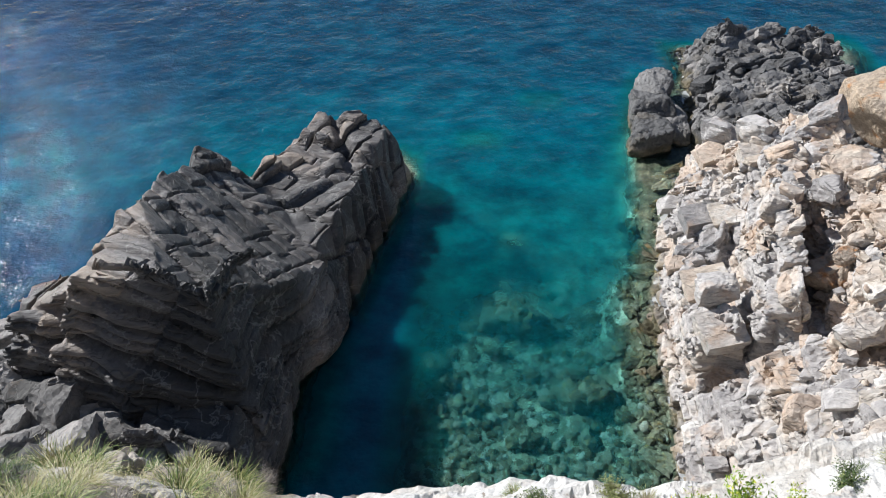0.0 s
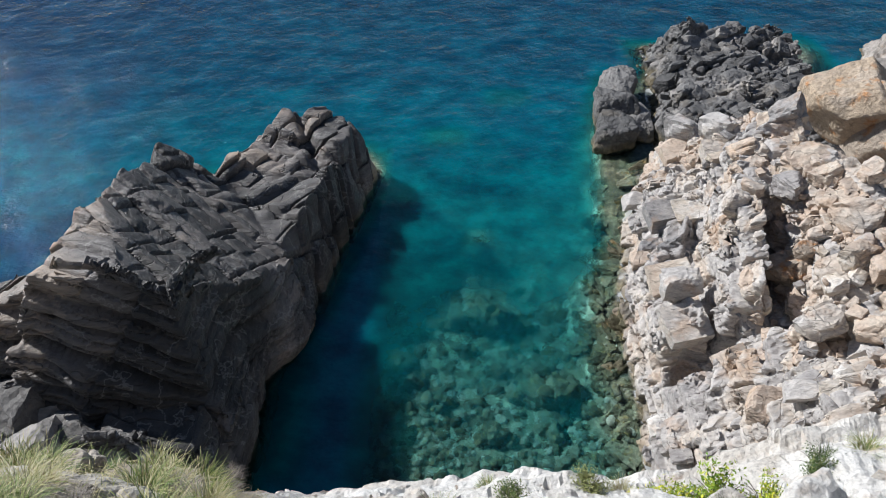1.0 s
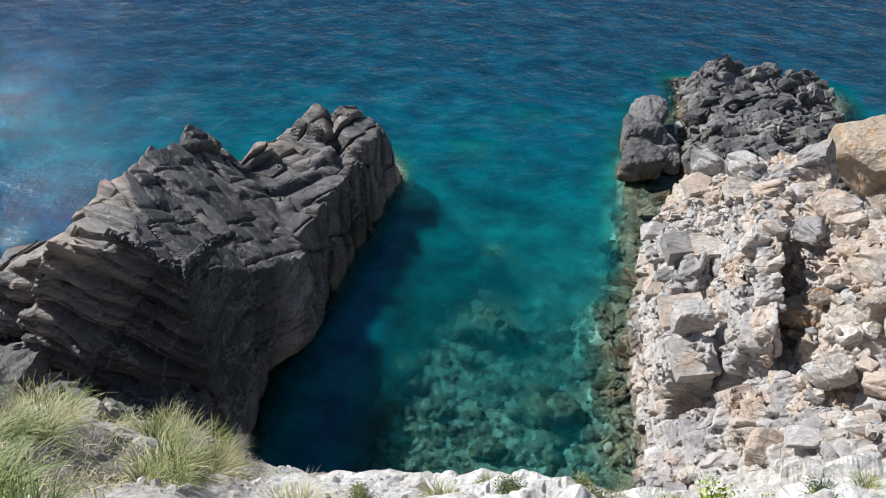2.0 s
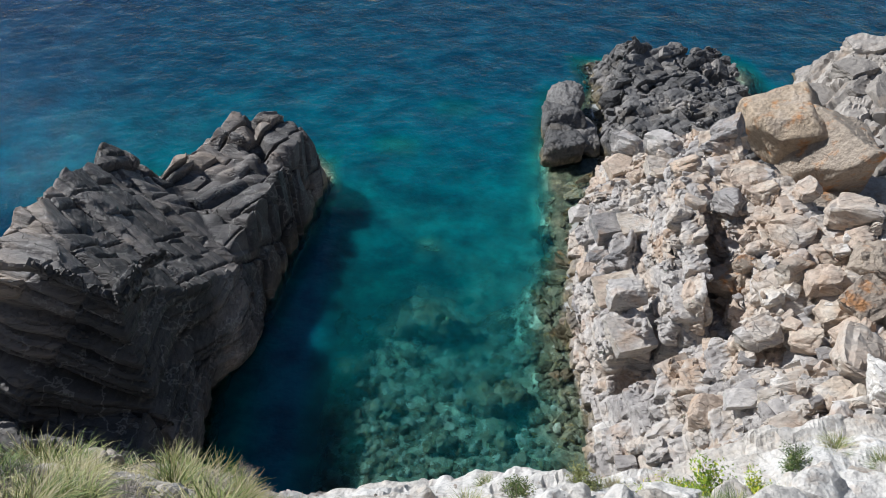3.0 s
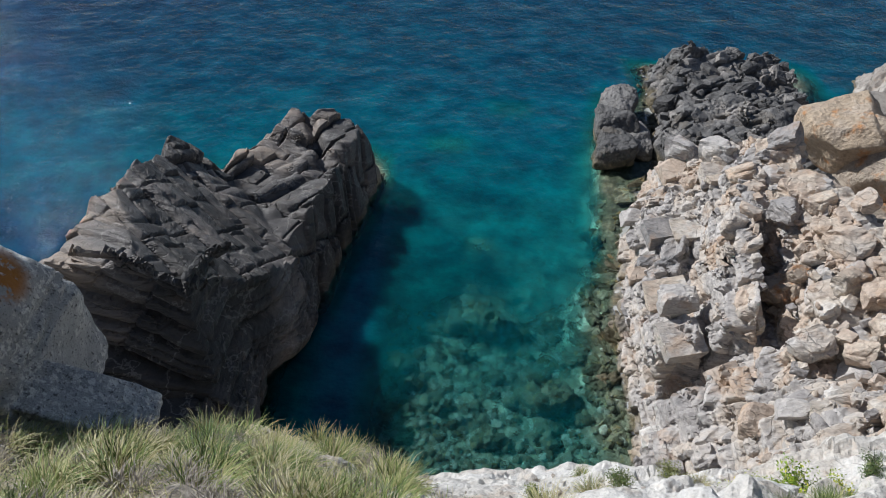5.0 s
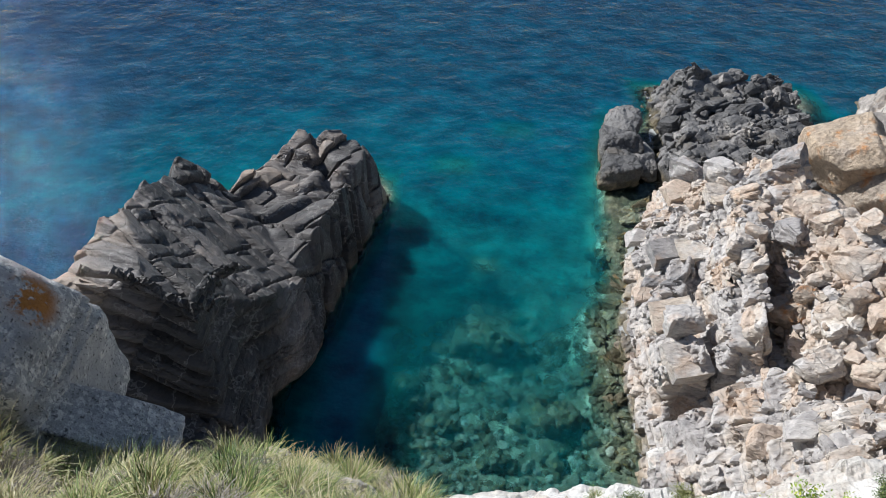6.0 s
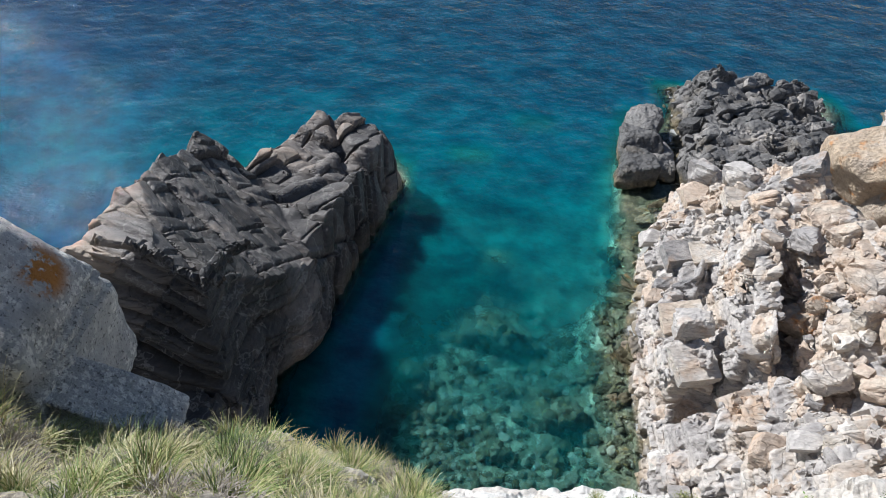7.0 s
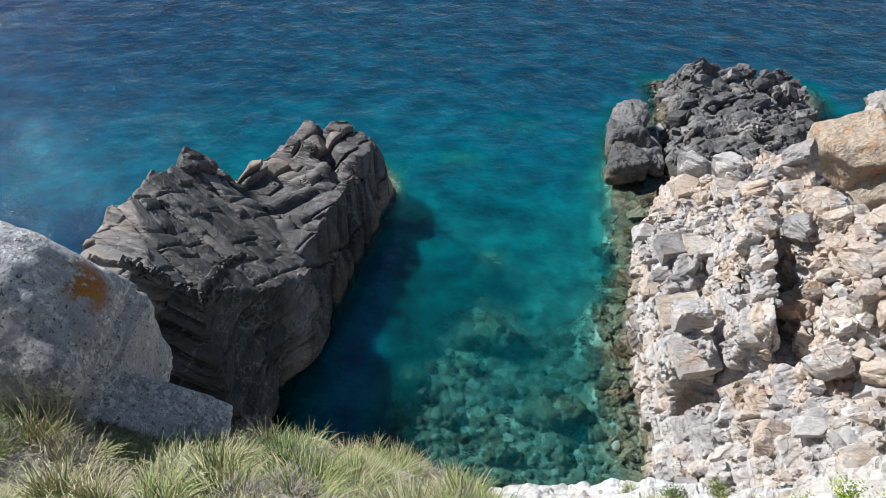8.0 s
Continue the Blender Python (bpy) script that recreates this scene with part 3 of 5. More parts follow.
    glitter = t.nodes.new("ShaderNodeBsdfAnisotropic")
    glitter.inputs["Roughness"].default_value = 0.05
    lens_waves = t.nodes.new("ShaderNodeBump")
    lens_waves.inputs["Strength"].default_value, lens_waves.inputs["Distance"].default_value = 1.0, 0.16
    t.links.new(cloud(t, pos, 0.55, 3, 0.6), lens_waves.inputs["Height"])
    t.links.new(lens_waves.outputs[0], clear.inputs["Normal"])
    for n in (broad, milk):
        t.links.new(b.outputs[0], n.inputs["Normal"])
    t.links.new(sharp.outputs[0], glitter.inputs["Normal"])
    shine = t.nodes.new("ShaderNodeMixShader")
    shine.inputs[0].default_value = 0.90
    t.links.new(broad.outputs[0], shine.inputs[1])
    t.links.new(glitter.outputs[0], shine.inputs[2])
    fres = t.nodes.new("ShaderNodeFresnel")
    fres.inputs["IOR"].default_value = 1.33
    t.links.new(b.outputs[0], fres.inputs["Normal"])
    top = t.nodes.new("ShaderNodeMixShader")
    t.links.new(math_node(t, "MULTIPLY", fres.outputs[0], 1.25), top.inputs[0])
    t.links.new(body.outputs[0], top.inputs[1])
    t.links.new(shine.outputs[0], top.inputs[2])
    # foam where the water is thinnest
    foam = t.nodes.new("ShaderNodeBsdfDiffuse")
    foam.inputs[0].default_value = (0.75, 0.78, 0.78, 1)
    thin = span(t, math_node(t, "SUBTRACT", depth, math_node(t, "MULTIPLY", cloud(t, pos, 0.35, 5, 0.7), 0.5)), -0.22, -0.05, 0.5, 0.0)
    thin = math_node(t, "MULTIPLY", thin, span(t, cloud(t, pos, 1.6, 2), 0.5, 0.6))
    lace = t.nodes.new("ShaderNodeMixShader")
    t.links.new(thin, lace.inputs[0])
    t.links.new(top.outputs[0], lace.inputs[1])
    t.links.new(foam.outputs[0], lace.inputs[2])
    t.links.new(lace.outputs[0], out.inputs["Surface"])
    return m


def spaced(stops):
    """Grid lines with their own spacing in each stretch: (from, to, step)."""
    v = np.concatenate([np.arange(a, b, s) for a, b, s in stops] + [[stops[-1][1]]])
    return v


gx = spaced([(-3000, -200, 400), (-200, -50, 10), (-50, -14, 1.0), (-14, 14, 0.3), (14, 36, 0.5), (36, 60, 1.0), (60, 200, 10), (200, 3000, 400)])
gy = spaced([(-1000, 0, 200), (0, 18, 2), (18, 46, 0.3), (46, 110, 1.0), (110, 300, 10), (300, 4000, 300)])
mx, my = np.meshgrid(gx, gy)
bed = seabed_height(mx, my)
seabed = tagged(new("seabed", mesh_of("seabed", np.stack([mx, my, bed], -1).reshape(-1, 3), grid_faces(len(gy), len(gx)), seabed_material(), smooth=True)),
                "sandy and stony sea floor under clear turquoise water", "seabed", kind="structure")


# ---- dark slab rock in the sea ----
def planes_low(x, y, planes):
    return np.min([a + b * x + c * y for a, b, c in planes], 0)


def edge_plane(x0, y0, x1, y1, z, steep):
    """A slope that rises to the left of the way from the first point to the second, at height z on that line."""
    n = np.array([y0 - y1, x1 - x0]) / math.hypot(x1 - x0, y1 - y0)
    return (z - steep * (n[0] * x0 + n[1] * y0), steep * n[0], steep * n[1])


def slab_height(x, y):
    wx = x + 0.5 * noise2(x, y, 3.5, 3, 21)
    wy = y + 0.5 * noise2(x, y, 3.0, 3, 22)
    side = np.interp(wy, [18, 22.5, 28.2, 31.2, 35.9, 38.8, 45.3], [-11.9, -11.9, -11.8, -10.2, -9.5, -8.6, -7.4]) - wx
    face = 3.0 * (wy - 22.5) + 0.2
    low = lambda planes: planes_low(wx, wy, planes)
    # great tilted slab, its crest on the seaward side
    slab = np.min([low([(11.5, -0.67, -0.43), (10.6 + 3.0, 0.0, -0.1), edge_plane(-19.3, 41.6, -21.0, 30, 7.2, 3.0), edge_plane(-8.4, 39.2, -17.6, 42.8, 3.8, 1.6), edge_plane(-22.0, 31, -22.0, 22, 8.0, 2.0)]),
                   face, 5.0 * side + 0.3], 0)
    end = np.min([low([(8.6 + 0.3 * 22 + 0.12 * 27, 0.3, -0.12), (8.0 - 1.2 * 19, -1.2, 0.0), edge_plane(-25.8, 29.6, -25.4, 25.0, 5.2, 2.4), edge_plane(-19, 31.0, -26.6, 29.4, 6.2, 2.2)]), 2.4 * (wy - 23.6)], 0)
    neck = np.min([low([(4.6 - 0.40 * 8.2, -0.40, 0.0), (4.2, 0, 0), edge_plane(-15.2, 47.6, -18.2, 40, 3.4, 2.2), edge_plane(-7, 48.6, -16, 48.6, 1, 2), edge_plane(-20, 34, -8, 34, 0, 3)]), 2.4 * side + 0.2], 0)
    tip = low([(3.6, -0.10, 0.0), edge_plane(-7.6, 44.2, -6.9, 47.8, 0.4, 3.0), edge_plane(-6.9, 47.8, -8.2, 50.0, 0.8, 2.6), edge_plane(-8, 50.0, -14, 50.4, 1.4, 2.8),
               edge_plane(-13.9, 50.4, -15.2, 46.2, 3.0, 2.6), edge_plane(-16.0, 45.6, -7.4, 43.6, 2.0, 1.8)])
    foot = np.min([low([edge_plane(-24, 20.6, -11.3, 20.4, 1.6, 2.6), (4.3, 0, 0), edge_plane(-18.2, 27, -18.2, 20, 3.6, 2), edge_plane(-10, 27, -20, 27, 1.0, 3)]), 3.0 * side + 0.2], 0)
    z = np.max([slab, end, neck, tip, foot], 0)
    # slanting ribs towards the point, and the cleft that divides it
    diag = wx * 0.62 - wy * 0.78
    ribs = np.abs(vnoise(np.stack([diag / 1.3, (wx + wy) / 9.0, 0 * x], -1), 31))
    z = z + ramp(wy, 36.5, 39.5) * ramp(wy, 46.5, 44.5) * (0.9 * ribs - 0.5)
    z = z - 0.9 * np.exp(-((wx + 11.6 + 0.35 * (wy - 47)) / 0.45) ** 2) * ramp(wy, 43, 45)
    return np.maximum(z, -8.0)


slab_rock = tagged(new("rock_islet"), "dark grey layered rock with tilted slabs standing in the sea", "rock", kind="")
def beds_of(s, low, high, seed, start=-14.0):
    """Beds of uneven thickness along s: their number and the place within, 0 to 1."""
    edges = np.cumsum(np.random.default_rng(seed).uniform(low, high, 160)) + start
    k = np.clip(np.searchsorted(edges, s) - 1, 0, 158)
    return k, np.clip((s - edges[k]) / (edges[k + 1] - edges[k]), 0, 1)


SLAB_LAY = axes_of((0.67, 0.43, 1.0), (0.93, -0.36, 0.0))
bed_rng = np.random.default_rng(213)
BED_OUT, LEAF_OUT = bed_rng.uniform(-0.6, 0.6, 160), bed_rng.uniform(-0.2, 0.2, 160)


def slab_push(p, facing):
    """Long beds that jut out of the landward face over deep undercuts, split into thinner leaves; plates and ribs elsewhere."""
    s = p[..., 2] + 0.42 * (p[..., 0] + 17) + 0.016 * (p[..., 0] + 15) ** 2 + 0.5 * vnoise(p / (9.0, 5.0, 4.0), 211)
    k, u = beds_of(s, 0.7, 2.2, 212)
    bulge = BED_OUT[k] * (0.7 + 0.6 * vnoise(p / (5.0, 5.0, 50.0) + k[..., None] * 3.7, 213)) + 0.55 * np.sqrt(np.clip(1 - (2 * u - 1) ** 4, 0, 1)) - 0.3 - 1.0 * np.exp(-(u / 0.2) ** 2)
    k, u = beds_of(s + 0.10 * vnoise(p / (1.6, 1.6, 1.2), 214), 0.25, 0.8, 215)
    bulge = bulge + LEAF_OUT[k] * (0.7 + 0.6 * vnoise(p / (4.0, 4.0, 50.0) + k[..., None] * 5.1, 216)) - 0.40 * np.exp(-(u / 0.2) ** 2)
    fronts = ramp(np.maximum(-facing[:, 1], 0.8 * facing[:, 0]), 0.28, 0.72) ** 1.5 * ramp(p[:, 2], -1.0, 0.5) * ramp(p[:, 1], 36, 32)
    plates, key, tone = joint_push(p, [(SLAB_LAY, (6.5, 3.0, 60.0), 0.20, 0.34, 0.65, 0.20, 1.0, 0.06), (SLAB_LAY, (2.9, 1.3, 50.0), 0.07, 0.18, 0.36, 0.15, 0.8, 0.05)], 5)
    plates = plates * (1 - 0.7 * fronts) * (0.8 + 0.5 * ramp(p[:, 1], 36, 40))
    return fronts * bulge + plates + 0.04 * fbm(p / 0.6, 2, 75), key, tone


v, f, nrm, keys, tone = solid(slab_height, (-29.0, 18.0, -2.2), (-5.4, 52.5, 12.6), 0.1, slab_push, 1.15)
# tan crest and paler point; the crest's tone also carries sunlit brightness
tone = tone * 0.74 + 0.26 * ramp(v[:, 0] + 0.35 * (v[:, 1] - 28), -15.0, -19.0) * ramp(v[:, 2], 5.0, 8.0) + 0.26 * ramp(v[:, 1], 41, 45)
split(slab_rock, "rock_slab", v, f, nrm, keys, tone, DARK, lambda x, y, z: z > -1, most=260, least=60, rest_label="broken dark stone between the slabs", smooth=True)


# ---- pale cliff on the other side of the inlet ----
def cliff_height(x, y):
    wx = x + 0.6 * noise2(x, y, 4.0, 2, 41)
    wy = y + 0.6 * noise2(x, y, 3.5, 2, 42)
    d = wx - np.interp(wy, [10, 22, 24, 30, 35, 42, 46, 50], [8.15, 8.45, 8.75, 9.1, 9.3, 11.0, 12.4, 14.5])
    z = np.minimum(2.6 * d, 1.7 + 1.02 * d)
    z = np.minimum(z, 8.4 + 0.42 * (wx - 16))
    z = z + np.clip(23 - wy, 0, 16) * 0.85 * ramp(d, 0.5, 5)
    # wandering ledges that drop towards the land side
    s = (wy + 0.15 * wx) / 2.3 + 1.1 * noise2(x, y, 4.0, 2, 47)
    fr = s - np.floor(s)
    z = z + ramp(d, 0.2, 1.2) * 0.55 * (np.where(fr < 0.2, fr / 0.2, (1 - fr) / 0.8) - 0.5)
    z = np.minimum(z, 5.0 + 0.9 * np.clip(37.0 - wy, 0, 50) + 2.5 * np.clip(21.3 - wx, 0, 50))
    back = edge_plane(13.5, 46.8, 24, 42.5, 3.4, -1.6)
    z = np.minimum(z, back[0] + back[1] * wx + back[2] * wy)
    # layered buttress with a gully on its far side, and the dark hollow below its foot
    ridge = np.interp(wy, [24, 27, 33, 40], [13.0, 13.4, 14.4, 15.8])
    z = z + 1.5 * ramp(wx - ridge, -1.3, -0.7) * ramp(wx - ridge, 1.2, 0.8) * ramp(wy, 27.0, 27.5) * ramp(wy, 38, 33)
    g = wx - ridge - 1.9
    z = z - 3.4 * np.exp(-(g / np.where(g < 0, 0.7, 1.1)) ** 2) * ramp(wy, 25.8, 27.5) * ramp(wy, 37, 32)
    z = z - 1.5 * np.exp(-((wx - ridge + 1.7) / 0.35) ** 2) * ramp(wy, 27.4, 28.4) * ramp(wy, 39, 34)
    z = z + 1.3 * ramp(wx, 9.5, 10.0) * ramp(wx, 12.3, 11.6) * ramp(wy, 27.6, 28.1) * ramp(wy, 31.5, 30.4)
    z = z - 2.6 * np.exp(-((wx - 12.2) / 1.8) ** 4 - ((wy - 26.7) / 0.85) ** 4)
    # slanting cleft behind the white plate
    c = (wx - 14.9) * 0.97 + (wy - 38.8) * 0.24
    z = z - 1.1 * np.exp(-(c / 0.3) ** 2) * ramp(wy, 35.5, 36.5) * ramp(wy, 42.5, 41)
    return np.maximum(z, -8.0)


cliff = tagged(new("rock_cliff"), "pale grey and tan fractured rock face rising from the sea", "cliff")
CLIFF_LAY = axes_of((0.16, -0.22, 1.0), (1.0, 0.15, 0.0))
LEDGE_OUT = np.random.default_rng(223).uniform(-0.2, 0.22, 160)


def cliff_push(p, facing):
    """Stepped blocks between joints; thin beds show as ledges and undercuts where the rock is steep."""
    s = p[:, 2] + 0.16 * p[:, 0] - 0.20 * p[:, 1] + 0.2 * vnoise(p / (2.5, 2.5, 2.0), 221)
    k, u = beds_of(s, 0.25, 0.9, 222)
    steep = ramp(facing[:, 2], 0.95, 0.6) * ramp(p[:, 2], -0.5, 0.5)
    ledge = LEDGE_OUT[k] * (0.7 + 0.6 * vnoise(p / (2.5, 2.5, 50.0) + k[:, None] * 3.1, 224)) - 0.30 * np.exp(-(u / 0.22) ** 2)
    blocks, key, tone = joint_push(p, [(CLIFF_LAY, (2.5, 2.0, 1.15), 0.28, 0.42, 0.50, 0.20, 0.7, 0.10), (CLIFF_LAY, (1.3, 1.1, 0.7), 0.09, 0.20, 0.30, 0.15, 0.4, 0.08)], 9)
    return 0.8 * steep * ledge + blocks + 0.03 * fbm(p / 0.6, 2, 79), key, tone


v, f, nrm, keys, tone = solid(cliff_height, (7.8, 12.0, -2.0), (23.5, 48.5, 13.0), 0.09, cliff_push, 0.9)
tone = tone * 0.72 + 0.24 * ramp(v[:, 0], 9.5, 16.5) - 0.04
split(cliff, "rock_block", v, f, nrm, keys, tone, PALE, lambda x, y, z: (z > -0.5) & (x < 22), most=180, least=60, rest_label="smaller broken stone between the blocks", smooth=True)
p, nrm = sheet(np.arange(23.3, 33, 0.12), 10.0, 49.0, 400, cliff_height)
p, keys, tone = broken(p, nrm, [(turned(14, -24, 8), (2.2, 1.6, 1.0), 0.22, 0.4, 0.4, 0.12, 0.3)], rough=0.10, rough_size=0.5, seed=9)
part("rock_shoulder", mesh_of("rock_shoulder", p.reshape(-1, 3), grid_faces(*keys.shape), PALE, tone * 0.75 + 0.22), cliff, "broken tan rock above the face")


# ---- dark platform at the mouth of the inlet ----
def platform_height(x, y):
    wx = x + 0.8 * noise2(x, y, 3.0, 3, 61)
    wy = y + 0.8 * noise2(x, y, 3.0, 3, 62)
    inside = np.min([(wx - np.interp(wy, [44, 56, 66], [13.6, 15.4, 16.6])) * 1.6, (66.8 - (wx - 16) * 0.24 - wy) * 1.7, (29.6 - wx) * 1.8, 0 * wx + 9], 0)
    top = 3.3 + 0.8 * noise2(x, y, 6.0, 2, 63) + 1.4 * np.exp(-((wx - 18.2) / 1.8) ** 2 - ((wy - 63) / 2.5) ** 2) + 0.9 * ramp(wy, 58, 64) - 0.6 * ramp(wx, 24, 29)
    z = np.minimum(inside, top)
    return np.maximum(z, -8.0)


platform = tagged(new("rock_platform"), "dark grey platform of broken blocky rock at the water", "rock")
PLATFORM_LAY = turned(14, 8, 30)


def platform_push(p, facing):
    blocks, key, tone = joint_push(p, [(PLATFORM_LAY, (1.9, 1.6, 1.3), 0.32, 0.5, 0.45, 0.24, 0.8, 0.12), (PLATFORM_LAY, (0.95, 0.8, 0.75), 0.12, 0.26, 0.26, 0.18, 0.4, 0.08)], 13)
    return blocks + 0.06 * fbm(p / 0.6, 2, 83), key, tone


v, f, nrm, keys, tone = solid(platform_height, (10.0, 42.0, -2.0), (32.0, 69.0, 6.2), 0.115, platform_push, 1.0)
split(platform, "rock_block", v, f, nrm, keys, tone, GREY, lambda x, y, z: z > -0.3, most=110, least=50, rest_label="smaller dark rubble between the blocks", smooth=True)


# ---- the sea, thin over the rocks' feet ----
over = np.max([bed] + [np.where(g(mx, my) > -6.5, g(mx, my) * k, -30) for g, k in ((slab_height, 1.5), (cliff_height, 1.5), (platform_height, 2.6))] + [ -0.3 - 0.9 * np.hypot(mx - 31.0, (my - 64.0) * 0.6) ** 2], 0)
sea = tagged(new("water", mesh_of("water", np.stack([mx, my, 0 * mx], -1).reshape(-1, 3), grid_faces(len(gy), len(gx)), water_material(), np.maximum(-over, 0), smooth=True)),
             "clear turquoise sea with small ripples, deep blue further out", "sea", kind="structure")
sea.visible_shadow = False


# ---- grey headland behind the orange boulder ----
def headland_height(x, y):
    wx = x + 0.8 * noise2(x, y, 4.0, 3, 71)
    wy = y + 0.8 * noise2(x, y, 4.0, 3, 72)
    left = (wx - np.interp(wy, [14, 40, 48, 65], [24.0, 27.0, 30.0, 36.5])) * 1.4
    z = np.min([left, 4.4 + 0.22 * (wx - 36), (65 - wy) * 1.5, 0 * wx + 16], 0)
    return np.maximum(z + np.clip(46 - wy, 0, 30) * 0.14, -8.0)


headland = tagged(new("rock_headland"), "light grey jointed rock headland above the sea", "rock")
p, nrm = sheet(np.arange(22, 62, 0.2), 14.0, 69.0, 260, headland_height)
p, keys, tone = broken(p, nrm, [(turned(15, -15, 35), (4.2, 3.0, 1.8), 0.4, 0.35, 0.5, 0.06, 0.8), (turned(5, 30, 10), (1.6, 1.2, 0.8), 0.12, 0.12, 0.15, 0.08, 0.3)], rough=0.12, rough_size=0.7, seed=17)
pieces(headland, "rock_block", p, nrm, keys, tone, HEAD, lambda x, y, z: (z > 0) & (x < 48), most=90, least=30, rest_label="jointed grey stone between the blocks")


# ---- the slope at the top of the cliff, where the camera is ----
def ground_height(x, y):
    z = np.interp(y, [-60, 0.5, 2.4, 3.4, 4.25, 5.2, 6.3, 6.9], [40.0, 33.9, 33.35, 32.45, 31.25, 29.75, 27.95, 27.0])
    left = ramp(x, -2.0, -3.3)
    z = z + left * np.interp(y, [2, 3.4, 4.6, 5.9, 7.2], [0.0, 0.1, 0.30, 0.62, 1.1])
    z = z + np.interp(x, [-2.4, -0.5, 0.43, 0.9, 1.9, 2.6, 3.6, 8], [-0.02, 0.12, 0.36, 0.2, 0.28, 0.78, 0.95, 1.2]) * ramp(y, 5.8, 6.8)
    z = z + 0.2 * ramp(x, -4.3, -5.0) * ramp(y, 3.2, 4.4) * ramp(y, 5.4, 4.7)
    lip = np.interp(x, [-30, -6, -3.4, -2.5, -2.1, 0, 3, 8, 30], [7.0, 6.3, 6.05, 6.25, 6.9, 7.0, 7.1, 7.6, 9.0]) + 0.12 * noise2(x, y * 0, 0.8, 3, 82)
    drop = np.clip(y - lip, 0, 99)
    z = z - np.minimum(drop * 6.0, 40) + 0.10 * noise2(x, y, 1.0, 3, 83)
    return np.maximum(z, -4.0)


ROUGH_GROUND = rock_material("pale_crumbling_rock", [(0.1, (0.38, 0.335, 0.285)), (0.4, (0.56, 0.525, 0.48)), (0.7, (0.66, 0.635, 0.60)), (0.95, (0.73, 0.715, 0.69))],
                             grain=0.045, patch=0.7, stain=(0.46, 0.33, 0.22), stain_amount=0.4, wet=0.0, bump=1.0, deep=1.2)
gxs = spaced([(-70, -8, 4.0), (-8, -6, 0.2), (-6, 5, 0.04), (5, 8, 0.2), (8, 70, 4.0)])
p, nrm = sheet(gxs, 2.2, 13.0, 420, ground_height)
p, keys, tone = broken(p, nrm, [(turned(30, 10, 20), (1.5, 1.2, 0.9), 0.03, 0.05, 0.04, 0.08, 0.3), (turned(5, 30, 10), (0.4, 0.3, 0.3), 0.010, 0.015, 0.012, 0.12, 0.05)], rough=0.09, rough_size=0.35, seed=23)
p = p + nrm * (0.016 * fbm(p / 0.05, 2, 24))[..., None]
f = grid_faces(*keys.shape)
SOIL = rock_material("dry_soil", [(0.1, (0.24, 0.20, 0.15)), (0.5, (0.42, 0.375, 0.315)), (0.9, (0.58, 0.545, 0.49))], grain=0.04, patch=0.5, stain=(0.2, 0.15, 0.07), stain_amount=0.4, wet=0.0, bump=1.0, deep=1.0)
gm = mesh_of("ground", p.reshape(-1, 3), f, [ROUGH_GROUND, SOIL, GREY], tone)
mid = p.reshape(-1, 3)[f].mean(1)
gm.polygons.foreach_set("material_index", (2 * (mid[:, 2] < 25.0) + ((mid[:, 0] < -2.35 + 0.5 * noise2(mid[:, 0], mid[:, 1], 0.5, 3, 85)) & (mid[:, 2] > 27.5))).astype(np.int32))
ground = tagged(new("ground", gm), "pale crumbling rock slope at the cliff top with thin soil", "ground", kind="structure")
hx, hy = np.meshgrid(gxs, spaced([(-300, -20, 40), (-20, 2.2, 1.0), (2.2, 3.0, 0.2)]))
ob = new("hillside", mesh_of("hillside", np.stack([hx, hy, ground_height(hx, hy) - 0.04 * ramp(hy, 2.0, 2.3)], -1).reshape(-1, 3), grid_faces(*hx.shape), ROUGH_GROUND, np.full(hx.size, 0.5), smooth=True))
tagged(ob, "pale rocky hillside rising behind the cliff edge", "ground", kind="structure")


# ---- loose-jointed blocks that lie in the beds of the rock faces ----
def block_meshes(name, mat, count, seed, n=5, cuts=5, rough=0.03, chip=0.9, layers=0.0, round_off=0.0, loose=1.0):
    out = []
    for k in range(count):
        v, f = block_points((0.5, 0.5, 0.5), seed + k, n, cuts, rough, chip, layers, round_off, loose)
        out.append(mesh_of(name, v, f, mat, np.full(len(v), (k * 0.6180339 + 0.13) % 1.0)))
    return out


def open_gully(x, y):
    in_hollow = ((x - 11.6) / 0.9) ** 2 + ((y - 26.6) / 0.8) ** 2 < 1
    return in_hollow or (26 < y < 36 and abs(x - np.interp(y, [24, 27, 33, 40], [14.9, 15.3, 16.3, 17.7])) < 0.95)


